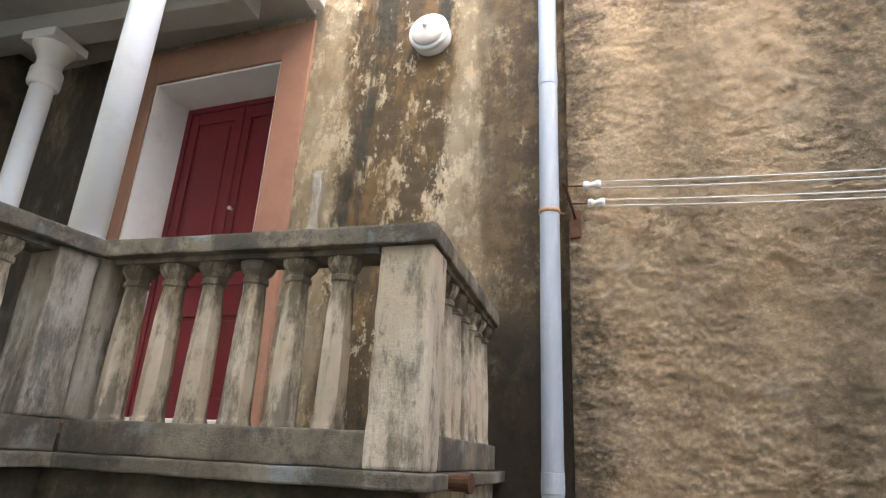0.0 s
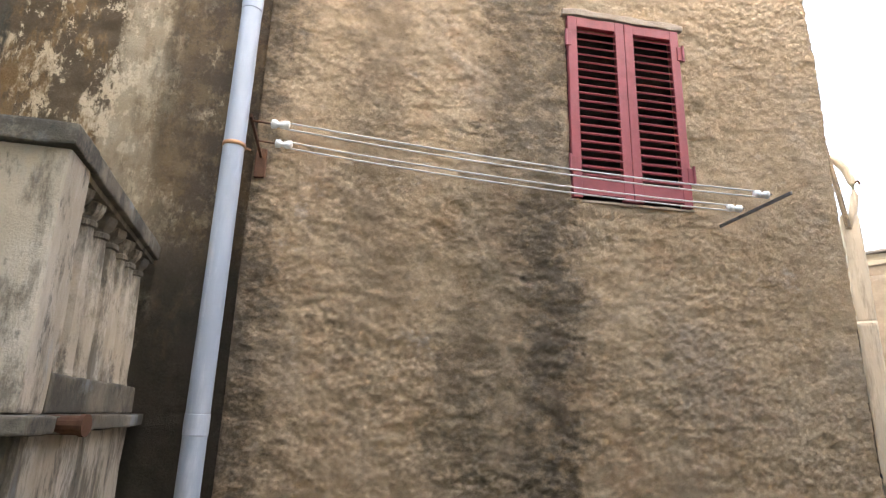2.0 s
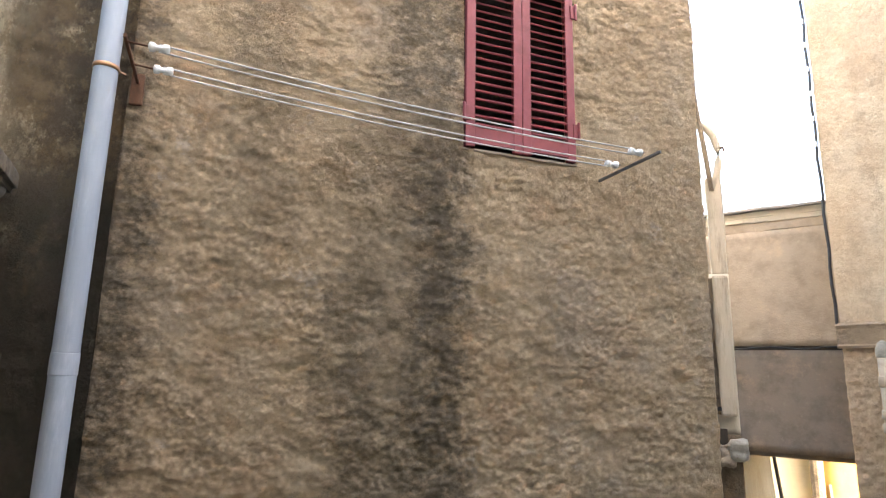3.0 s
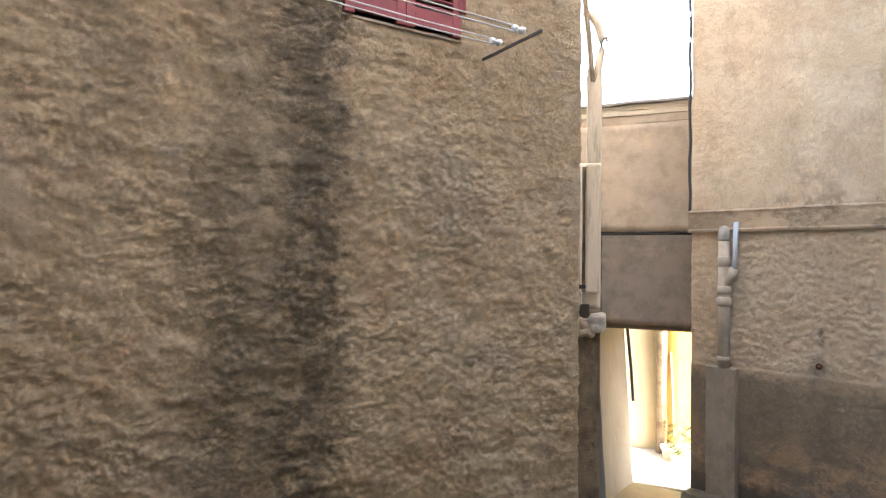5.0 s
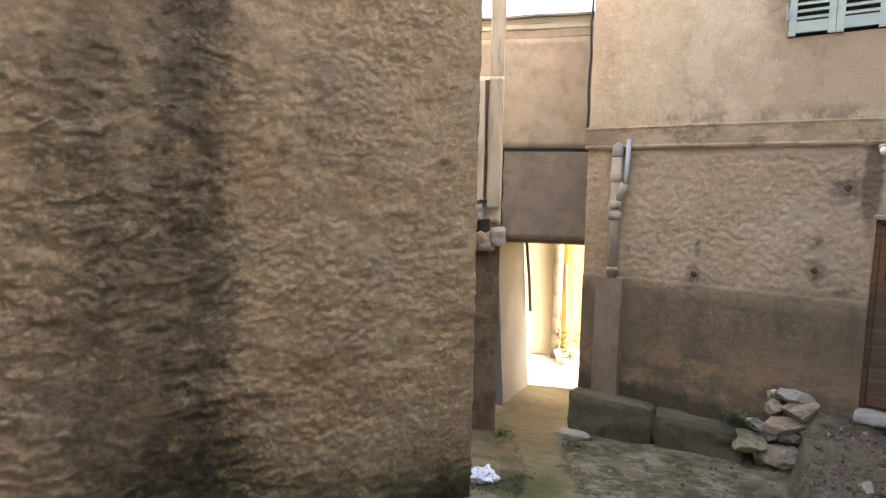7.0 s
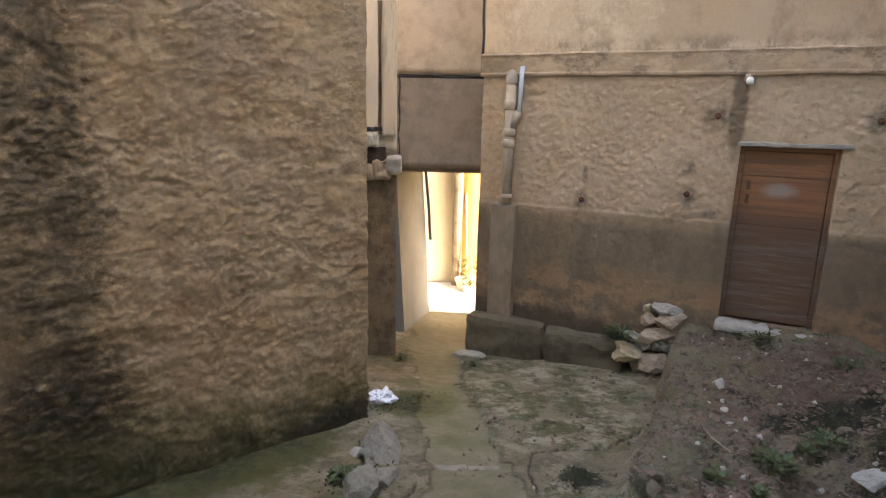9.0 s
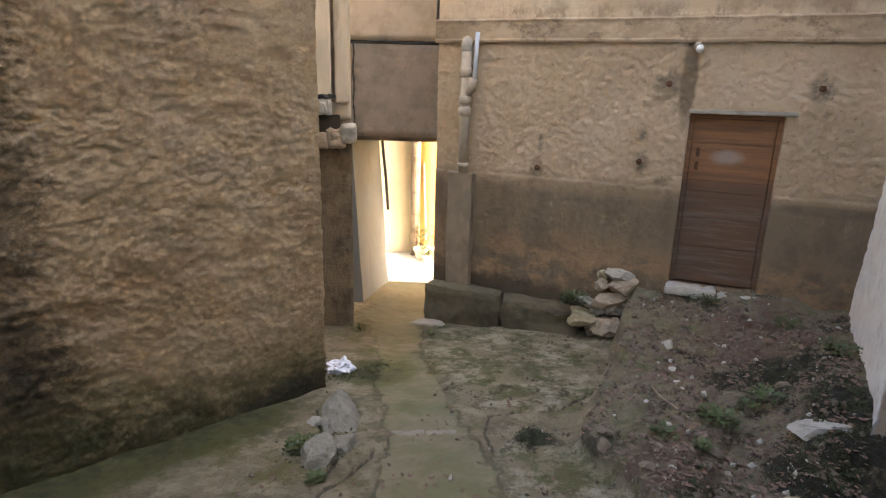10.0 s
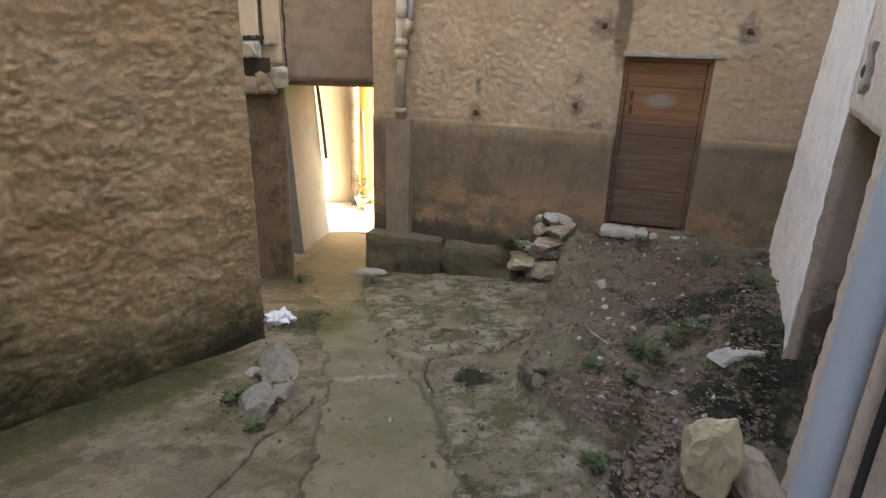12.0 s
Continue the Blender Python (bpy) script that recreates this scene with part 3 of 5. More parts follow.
def lathe(profile, sides=16, square=False):
    """Turned shape from (radius, z) pairs; square gives a four-sided one."""
    bm = bmesh.new()
    n = 4 if square else sides
    rings = []
    for r, z in profile:
        k = r * (math.sqrt(2) if square else 1)
        rings.append([bm.verts.new((k * math.cos(2 * math.pi * (i + 0.5) / n), k * math.sin(2 * math.pi * (i + 0.5) / n), z)) for i in range(n)])
    for a, b in zip(rings, rings[1:]):
        for i in range(n):
            bm.faces.new((a[i], a[(i + 1) % n], b[(i + 1) % n], b[i]))
    bm.faces.new(rings[0][::-1])
    bm.faces.new(rings[-1])
    return bm


def tube(points, r, sides=12):
    """A pipe along points."""
    bm = bmesh.new()
    pts = [Vector(p) for p in points]
    rings = []
    for i, p in enumerate(pts):
        d = (pts[min(i + 1, len(pts) - 1)] - pts[max(i - 1, 0)]).normalized()
        u = d.cross(Vector((0, 0, 1)))
        u = u.normalized() if u.length > 0.05 else Vector((1, 0, 0))
        w = d.cross(u)
        rings.append([bm.verts.new(p + r * (math.cos(a) * u + math.sin(a) * w)) for a in [2 * math.pi * j / sides for j in range(sides)]])
    for a, b in zip(rings, rings[1:]):
        for j in range(sides):
            bm.faces.new((a[j], a[(j + 1) % sides], b[(j + 1) % sides], b[j]))
    bm.faces.new(rings[0][::-1])
    bm.faces.new(rings[-1])
    bmesh.ops.recalc_face_normals(bm, faces=bm.faces)
    return bm


def wall_sheet(x0, x1, z0, z1, step, depth, relief, holes=()):
    """A thick wall with a modelled face at y = 0, and openings that go through it."""
    def cuts(a, b, marks):
        c = sorted({a, b, *[m for m in marks if a < m < b]})
        out = []
        for p, q in zip(c, c[1:]):
            n = max(1, round((q - p) / step))
            out += [p + (q - p) * i / n for i in range(n)]
        return out + [b]

    xs = cuts(x0, x1, [h for o in holes for h in o[:2]])
    zs = cuts(z0, z1, [h for o in holes for h in o[2:]])
    verts = []
    for z in zs:
        for x in xs:
            verts.append((x, relief(x, z), z))
    nx = len(xs)
    faces = []
    for j in range(len(zs) - 1):
        for i in range(nx - 1):
            cx, cz = (xs[i] + xs[i + 1]) / 2, (zs[j] + zs[j + 1]) / 2
            if any(o[0] < cx < o[1] and o[2] < cz < o[3] for o in holes):
                continue
            faces.append((j * nx + i, j * nx + i + 1, (j + 1) * nx + i + 1, (j + 1) * nx + i))
    me = bpy.data.meshes.new("tmp")
    me.from_pydata(verts, [], faces)
    bm = bmesh.new()
    bm.from_mesh(me)
    bpy.data.meshes.remove(me)
    loose = [v for v in bm.verts if not v.link_faces]
    bmesh.ops.delete(bm, geom=loose, context="VERTS")
    rim = [e for e in bm.edges if e.is_boundary]
    ext = bmesh.ops.extrude_edge_only(bm, edges=rim)
    for v in ext["geom"]:
        if isinstance(v, bmesh.types.BMVert):
            v.co.y = depth
    for f in bm.faces:
        f.smooth = abs(f.normal.y) > 0.3
    bmesh.ops.recalc_face_normals(bm, faces=bm.faces)
    return bm


def cast(x, z, seed=0.0, amp=0.016, size=0.10):
    """Plaster thrown on by hand: sagging lumps, pits and grain over slow waves."""
    p = Vector((x / size + 0.3 * z / size, seed, 1.2 * z / size))
    sag = noise.noise(p * 0.6 + Vector((3, 1, 8)))
    p.z += 0.6 * sag
    q = Vector((x / 0.9, seed + 9, z / 0.9))
    return -(noise.fractal(p, 0.35, 2.3, 5) * amp * 0.9 + noise.noise(q) * 0.02)


def gravel_cast(x, z):
    """Coarse roughcast: uneven sagging throws with a gritty skin, coarser towards the foot."""
    lump = noise.noise(Vector((x / 0.19 + 0.4 * z / 0.19, 4, z / 0.14)))
    p = Vector((x / 0.064 + 0.3 * z / 0.064, 0, z / 0.046))
    f = noise.fractal(p, 0.25, 2.3, 5)
    v = noise.voronoi(Vector((x / 0.074 + 0.9 * f, 0.5, z / 0.054 + 0.8 * f)))[0]
    w = noise.voronoi(Vector((x / 0.030 + 0.7 * f, 3.5, z / 0.026 + 0.7 * f)))[0]
    patch = 0.6 + 0.55 * noise.noise(Vector((x * 1.7, 6, z * 1.7)))
    coarse = 0.8 + 0.25 * max(0.0, min(1.0, (3.2 - z) / 1.8))
    return -((lump * 0.014 + (f * 0.0098 + (0.5 - v[0]) * 0.0125) * (0.45 + 0.75 * patch)) * coarse + (0.5 - w[0]) * 0.009 * patch + noise.noise(Vector((x / 0.9, 9, z / 0.9))) * 0.02)


# ---- large structure ----
SH = (1.45, 2.255, 3.865, 5.145)
D1 = (-3.83, -2.58, 2.70, 5.47)
D2 = (0.235, 1.095, 0.30, 2.115)
W2 = (-0.605, 0.175, 3.83, 5.15)
solid("wall_ochre", wall_sheet(-0.40, 3.33, -0.6, 8.0, 0.0115, 0.5, gravel_cast, [SH]), M["wall_a"], WA, "ochre roughcast house wall with dark rain streaks", "wall")
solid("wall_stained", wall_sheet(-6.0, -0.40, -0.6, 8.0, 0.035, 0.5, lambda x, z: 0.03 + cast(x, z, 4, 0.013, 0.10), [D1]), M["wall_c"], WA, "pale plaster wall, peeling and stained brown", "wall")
B_REL = lambda x, z: cast(x, z, 8, 0.0055 + 0.0105 * max(0.0, min(1.0, (z - 1.30) / 0.15, (2.86 - z) / 0.1)), 0.075) - (0.016 if z < 1.33 + 0.012 * noise.noise(Vector((x * 3, 0, 0))) else 0)
solid("wall_tan", wall_sheet(-2.57, 2.05, -0.9, 7.6, 0.018, 0.4, B_REL, [D2, W2]), M["wall_b"], WB, "tan plastered house wall with a darker dado", "wall")


def moulding(x0, x1):
    """A string course: a fascia with a thin lip beneath."""
    prof = ((0.0, 2.80), (-0.028, 2.80), (-0.034, 2.825), (-0.016, 2.84), (-0.02, 3.0), (-0.03, 3.03), (0.0, 3.06))
    bm = bmesh.new()
    rows = []
    n = 60
    for i in range(n + 1):
        x = x0 + (x1 - x0) * i / n
        rows.append([bm.verts.new((x, y - 0.012 + 0.004 * noise.noise(Vector((x * 3, z * 5, 0))) if y < 0 else 0.02, z + 0.008 * noise.noise(Vector((x * 1.7, 3, z * 4))))) for y, z in prof])
    for a, b in zip(rows, rows[1:]):
        for j in range(len(prof) - 1):
            bm.faces.new((a[j], a[j + 1], b[j + 1], b[j]))
    bm.faces.new(rows[0])
    bm.faces.new(rows[-1][::-1])
    bmesh.ops.recalc_face_normals(bm, faces=bm.faces)
    return bm


solid("trim_band", moulding(-2.60, 2.04), M["wall_b"], WB, "plaster string course with a shadowed lip", "moulding")
# roofs, backs and sides that close the houses
solid("wall_ochre_back", box(-6.0, 3.2, 0.5, 6.0, -0.6, 7.9), M["pale"], WA, "plain plastered back of the ochre house", "wall")
solid("wall_tan_back", box(-2.5, 2.0, 0.4, 1.6, -0.9, 7.5), M["pale"], WB, "plain plastered back of the tan house", "wall")


# ground: one sheet with a raised bank by the door
CRACKS = (
    ((1.2, 1.35), (1.86, 1.59), (1.98, 1.61), (2.2, 1.69), (2.35, 1.77), (2.51, 1.75), (2.81, 1.8), (2.92, 1.86)),
    ((2.44, 1.84), (2.62, 1.92), (2.84, 2.10), (2.93, 2.32), (3.2, 2.62)),
    ((3.83, 1.53), (4.23, 1.15), (4.75, 1.06)), ((3.30, 1.22), (3.55, 1.42), (3.83, 1.53)))
# the trodden channel down the lane, and the slabs beside it
TREAD = ((8.4, 6.3), (6.3, 4.75), (4.75, 3.25), (3.85, 2.6), (3.2, 1.95), (2.65, 1.6), (2.05, 1.22), (0.4, 0.2), (0.4, -0.7), (2.3, 0.58), (2.79, 0.88), (3.28, 1.24), (3.57, 1.62), (3.95, 1.95), (4.42, 2.3), (4.95, 2.92), (5.85, 3.46), (8.6, 5.0))
SLABS = (
    ((5.8, 3.34), (6.6, 2.7), (6.7, 2.1), (6.09, 1.42), (4.76, 1.04), (4.23, 1.15), (3.83, 1.53), (3.86, 1.84), (4.29, 2.25), (4.95, 2.85)),
    ((3.26, 1.21), (3.75, 1.2), (3.62, 0.75), (3.3, 0.35), (3.1, 0.10), (2.5, 0.12), (1.2, -0.4), (1.2, -0.1), (2.35, 0.63), (2.79, 0.88)))


def inside(poly, x, y):
    """Signed distance to a polygon's outline in metres, positive inside."""
    best, odd = 99.0, False
    for (ax, ay), (bx, by) in zip(poly, poly[1:] + poly[:1]):
        dx, dy = bx - ax, by - ay
        s = min(1.0, max(0.0, ((x - ax) * dx + (y - ay) * dy) / (dx * dx + dy * dy)))
        best = min(best, (x - ax - s * dx) ** 2 + (y - ay - s * dy) ** 2)
        if (ay > y) != (by > y) and x < ax + (y - ay) * dx / dy:
            odd = not odd
    return math.sqrt(best) * (1 if odd else -1)


def ramp(v, lo, hi):
    k = min(1.0, max(0.0, (v - lo) / (hi - lo)))
    return k * k * (3 - 2 * k)


def ragged(x, y):
    return 0.05 * noise.fractal(Vector((x * 5, y * 5, 2)), 0.6, 2.1, 4)


def tread(x, y):
    return ramp(inside(TREAD, x, y) + 1.6 * ragged(x, y), -0.10, 0.10)


def slab(x, y):
    return max(ramp(inside(q, x, y) + 0.6 * ragged(x, y), -0.015, 0.02) for q in SLABS)


def moss(x, y):
    """Moss by the foot of the ochre wall, in the passage mouth and in the slab's hollow."""
    wall = 3.2 - 0.0872 * x - 0.9962 * y
    return max(ramp(wall, 0.75, 0.0) * ramp(x, 3.8, 2.6) * 1.15, 1.1 * ramp(math.hypot((x - 4.2) * 0.8, y - 2.85), 0.62, 0.1), ramp(math.hypot((x - 5.0) / 1.6, y - 1.75), 0.42, 0.1) * 0.62, ramp(math.hypot(x - 3.63, y - 1.1), 0.24, 0.05), ramp(math.hypot(x - 2.7, y - 2.2), 0.3, 0.05) * 0.7, ramp(math.hypot(x - 5.9, y - 3.9), 1.3, 0.3) * 0.5, ramp(math.hypot(x - 3.55, y - 2.2), 0.5, 0.1) * 0.5)


def bank_edge(x):
    marks = ((-9, -0.9), (1.6, -0.5), (2.2, -0.05), (3.0, 0.08), (3.25, 0.45), (3.6, 0.76), (4.05, 0.87), (5.4, 1.08), (6.9, 1.42), (99, 1.42))
    for (a, p), (b, q) in zip(marks, marks[1:]):
        if x <= b:
            return p + (q - p) * (x - a) / (b - a)


def bank(x, y):
    """0 on the lane, 1 on the earth bank."""
    k = min(1.0, max(0.0, (bank_edge(x) - y + 0.07 * noise.noise(Vector((x * 3.5, y * 3.5, 0)))) / 0.13 + 0.5))
    return k * k * (3 - 2 * k)


def groove(x, y):
    best = 1.0
    for line in CRACKS:
        for (ax, ay), (bx, by) in zip(line, line[1:]):
            dx, dy = bx - ax, by - ay
            s = min(1.0, max(0.0, ((x - ax) * dx + (y - ay) * dy) / (dx * dx + dy * dy)))
            best = min(best, math.hypot(x - ax - s * dx, y - ay - s * dy))
    return best


def land(x, y):
    far = math.hypot(x - 3, y - 1) > 12
    z = max(ground_z(min(x, 6.6), y), -0.66)
    if far or x > 7.5:
        return max(-0.72, min(z, -0.66)) if far else z - 0.02 * (x - 6.6)
    k = bank(x, y) if -1.2 < y < 4 and 1.0 < x < 7.6 else 0.0
    z += k * max(0.0, min(0.55, 0.55 * (x - 2.2) / 4.8))
    p = Vector((x, y, 0))
    z += 0.018 * noise.noise(p * 1.6) + 0.007 * noise.fractal(p * 7, 0.7, 2.1, 4)
    if k > 0:
        z += k * (0.036 * noise.fractal(p * 5 + Vector((4, 4, 0)), 0.7, 2.1, 5) + 0.06 * max(0.0, noise.noise(p * 7 + Vector((9, 1, 0))) - 0.15))
    if 0.3 < x < 8 and -0.8 < y < 5:
        z += 0.022 * slab(x, y) * (1 - k) - 0.020 * tread(x, y)
        z -= 0.085 * ramp(y, 0.05, -0.03) * ramp(x, 2.3, 2.8) * ramp(x, 4.5, 3.9)
    if 3 < x < 7.6 and -1.2 < y < 0:
        z += ramp(y, -0.08, -0.48) * (0.18 * ramp(x, 3.45, 4.0) * ramp(x, 6.2, 4.6) - 0.12 * ramp(x, 6.0, 7.2))
    if 1.1 < x < 4.9:
        g = groove(x + 0.02 * noise.noise(p * 9), y + 0.02 * noise.noise(p * 9 + Vector((5, 0, 0))))
        z -= 0.03 * max(0.0, 1 - g / 0.024)
    return z


def ground_sheet():
    xs = [-60, -25, -10, -5, -2.5, -1, 0, 0.5] + [1.0 + 0.0175 * i for i in range(0, 350)] + [7.5, 8.5, 10, 12, 15, 25, 60]
    ys = [-60, -25, -10, -4, -2] + [-1.0 + 0.0175 * i for i in range(0, 301)] + [4.5, 5, 6, 8, 12, 25, 60]
    verts = [(x, y, land(x, y)) for y in ys for x in xs]
    nx = len(xs)
    faces = [(j * nx + i, j * nx + i + 1, (j + 1) * nx + i + 1, (j + 1) * nx + i) for j in range(len(ys) - 1) for i in range(nx - 1)]
    me = bpy.data.meshes.new("ground")
    me.from_pydata(verts, [], faces)
    me.materials.append(M["ground"])
    soil = me.attributes.new("bank", "FLOAT", "POINT")
    soil.data.foreach_set("value", [bank(x, y) if -1.2 < y < 4 and 1.0 < x < 7.6 else 0.0 for y in ys for x in xs])
    near = lambda x, y: -1.2 < y < 5.5 and 0.9 < x < 8
    for name, fn in (("tread", tread), ("slab", slab), ("moss", moss), ("curb", lambda x, y: ramp(bank_edge(x) - y, 0.50, 0.22) * ramp(x, 3.3, 3.9) * bank(x, y))):
        layer = me.attributes.new(name, "FLOAT", "POINT")
        layer.data.foreach_set("value", [fn(x, y) if near(x, y) else 0.0 for y in ys for x in xs])
    split = me.attributes.new("crack", "FLOAT", "POINT")
    split.data.foreach_set("value", [max(0.0, 1 - groove(x, y) / 0.03) if 1.1 < x < 4.9 and 0 < y < 2.8 else 0.0 for y in ys for x in xs])
    me.shade_smooth()
    return tagged(new("ground", me), "mossy worn concrete lane and littered earth bank", "ground", kind="structure")


ground_sheet()

# right-hand house: whitewashed wall with a cellar opening
WR = Matrix(((-1, 0, 0, 7.6), (0, -1, 0, -0.68), (0, 0, 1, 0), (0, 0, 0, 1)))
# both walls run on to 9.4 m, out of view, to block sun
solid("wall_white", wall_sheet(0.0, 3.52, -0.5, 9.4, 0.03, 0.55, lambda x, z: 0.6 * cast(x, z, 14, 0.02, 0.14) + 0.045 * max(0.0, z) * (1 - x / 3.52)), M["white_wall"], WR, "rough whitewashed side wall", "wall")
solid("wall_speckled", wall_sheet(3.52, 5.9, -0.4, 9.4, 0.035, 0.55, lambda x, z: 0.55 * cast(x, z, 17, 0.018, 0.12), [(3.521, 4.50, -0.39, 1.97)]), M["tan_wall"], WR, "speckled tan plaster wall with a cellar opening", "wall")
# not a known house: added out of view to block sun and bounce light
solid("wall_cream_side", box(5.92, 17.0, 1.85, 2.4, 0.0, 11.2), M["bounce_pale"], WR, "unseen pale wall added behind the walker to block sun and bounce light", "wall")
# panel added at the back; its colour supplies the opening's darkness
solid("wall_cellar", box(3.4, 4.7, 0.56, 0.66, -0.2, 2.2), M["dark"], WR, "near-black panel added to close the cellar opening", "wall")
solid("wall_white_back", box(0.0, 5.9, 0.7, 5.0, -0.5, 9.35), M["pale"], WR, "plain plastered back of the white house", "wall")

# ---- terrace and porch ----
FX, FY, LX = -0.525, 1.86, -1.94  # outer corner of the balustrade, and its turn
bm = box(-4.2, FX - 0.02, FY + 0.02, 3.2, -0.2, 2.50)
join(bm, box(-4.2, LX - 0.03, -0.6, FY + 0.02, -0.2, 2.499))
bmesh.ops.subdivide_edges(bm, edges=bm.edges, cuts=18, use_grid_fill=True)
solid("terrace_wall", worn(bm, 0.2, 0.012), M["mossy"], Matrix(), "mossy dark masonry carrying the terrace", "wall")
bm = box(FX - 0.035, FX - 0.002, FY + 0.05, 3.2, 0.0, 2.495)
bmesh.ops.subdivide_edges(bm, edges=bm.edges, cuts=14, use_grid_fill=True)
solid("terrace_side", worn(bm, 0.2, 0.008), M["concrete_pale"], Matrix(), "pale rendered side of the terrace", "wall")
solid("terrace_floor", box(-4.2, FX - 0.04, FY + 0.05, 3.2, 2.505, 2.62), M["concrete"], Matrix(), "bare concrete terrace floor", "floor")


def baluster_mesh():
    bm = lathe([(0.062, 0), (0.062, 0.015), (0.058, 0.03), (0.055, 0.2), (0.049, 0.40), (0.041, 0.525), (0.050, 0.53), (0.050, 0.546), (0.043, 0.552), (0.047, 0.562), (0.062, 0.578), (0.068, 0.592), (0.068, 0.616)], 8)
    worn(bm, 0.05, 0.004)
    return mesh_of(bm, "baluster", M["concrete_pale"])


BAL = baluster_mesh()


def balustrade(a, b, piers, places, label, over=(0.03, 0.0), whole=False):
    """A run from a to b: rail, plinth and ledge, end piers (their widths) and balusters at their places."""
    a, b = Vector(a), Vector(b)
    d = (b - a).normalized()
    ang = math.atan2(d.y, d.x)
    m = Matrix.Translation((a.x, a.y, 0)) @ Matrix.Rotation(ang, 4, "Z")
    L = (b - a).length
    t = thing("balustrade", m, label, "balustrade", "terrace balustrades")
    lo, hi = piers[0] + 0.01, L - piers[1] - 0.01
    corner = over[1] if piers[1] else 0.0
    for name, y0, y1, z0, z1, e in (("rail", -over[0], 0.19, 3.302, 3.372, corner), ("plinth", 0.0, 0.17, 2.555, 2.672, 0.0), ("ledge", -0.05, 0.17, 2.500, 2.552, 0.04 if piers[1] else 0.0)):
        end = L - piers[1] if name == "plinth" and whole else L + e
        bm = box(0.0, end, y0, y1, z0, z1, 0.008)
        part(name, worn(bm, 0.08, 0.005, 14, ang + z0), M["concrete"], t, "weathered concrete handrail" if name == "rail" else "")
    part("bed_mould", worn(box(lo, hi, 0.012, 0.16, 3.28, 3.301), 0.1, 0.003, 8), M["concrete"], t)
    for k, (x0, x1) in enumerate(((-0.06 if whole else 0.0, piers[0]), (L - piers[1], L - 0.003))):
        if piers[k]:
            foot = 2.555 if k and whole else 2.672
            part("pier", worn(box(x0, x1, -0.003, 0.185, foot, 3.302, 0.012), 0.1, 0.006, 8, 3 * k), M["concrete_pale" if k and whole else "concrete_pier"], t, "streaked concrete pier under the handrail")
    for i, x in enumerate(places):
        o = new("baluster", BAL)
        o.parent = t
        o.location = (x, 0.085, 2.668)
        o.rotation_euler = (0, 0, radians(22.5) + (i % 4) * math.pi / 2)
    return t


balustrade((LX, FY + 0.03), (FX, FY), (0.045, 0.20), [0.118 + 0.185 * i for i in range(6)], "grey concrete balustrade with turned balusters, stained", (0.03, 0.012), True)
balustrade((FX, FY + 0.195), (FX, 3.24), (0, 0), [0.11 + 0.165 * i for i in range(7)], "side run of stained concrete balusters under a handrail", (0.012, 0))
balustrade((LX - 0.28, 0.45), (LX, FY + 0.02), (0.2, 0.17), [0.31 + 0.165 * i for i in range(6)], "grey concrete balustrade beside the landing, moss on rail")
# rusty spout below the side run
t = thing("spout", pose(FX + 0.01, 2.08, 2.525, 90, 0, 80), "short rusty drain spout under the ledge", "pipe")
part("tube", tube([(0, 0, -0.09), (0, 0, 0.10)], 0.028, 14), M["rust"], t)
part("lip", tube([(0, 0, 0.09), (0, 0, 0.105)], 0.033, 14), M["rust"], t)


def column(x, y, z0, z1, r, cap, label):
    t = thing("porch_column", Matrix.Translation((x, y, z0)), label, "column", "porch columns")
    h = z1 - z0
    part("shaft", lathe([(r, 0), (r, h)], 28), M["white_post"], t, smooth=False)
    part("foot", lathe([(r + 0.012, 0), (r + 0.012, 0.012), (r, 0.02)], 28), M["white_post"], t)
    if cap:
        part("capital", lathe([(r + 0.003, h - 0.50), (r + 0.03, h - 0.48), (r + 0.034, h - 0.46), (r + 0.034, h - 0.35), (r + 0.03, h - 0.34), (r + 0.008, h - 0.32), (r + 0.008, h - 0.26), (r + 0.02, h - 0.22), (r + 0.07, h - 0.13), (r + 0.075, h - 0.12)], 24), M["white_reveal"], t, "moulded white capital")
        part("abacus", worn(box(-r - 0.08, r + 0.08, -r - 0.08, r + 0.08, h - 0.12, h - 0.04, 0.012), 0.06, 0.006, 3), M["white_reveal"], t)
    for p in t.children:
        if not p.name.startswith("abacus"):
            p.data.shade_smooth()
    return t


column(-2.065, 1.895, 3.372, 5.86, 0.074, False, "round white steel column standing on the handrail")
column(-4.22, 3.12, 2.62, 5.73, 0.085, True, "round white column with a moulded capital")
bm = box(-5.5, -2.05, 1.0, 3.78, 5.86, 6.05, 0.01)
solid("ceiling_porch", bm, M["soffit"], Matrix(), "grey painted porch ceiling slab", "ceiling")
solid("beam_porch", worn(box(-5.5, -2.4, 2.98, 3.2, 5.69, 5.858, 0.01), 0.2, 0.006, 6), M["soffit"], Matrix(), "grey beam under the porch ceiling along the wall", "beam")
solid("trim_fascia", box(-2.045, -1.93, 1.0, 3.33, 5.83, 6.08, 0.01), M["white_reveal"], Matrix(), "pale fascia along the porch slab", "fascia")
solid("wall_porch_end", wall_sheet(-3.5, 0.0, 2.4, 6.0, 0.1, 0.3, lambda x, z: cast(x, z, 22, 0.01, 0.15)), M["mossy"], Matrix(((0, -1, 0, -4.95), (1, 0, 0, 3.6), (0, 0, 1, 0), (0, 0, 0, 1))), "dark stained end wall of the porch", "wall")

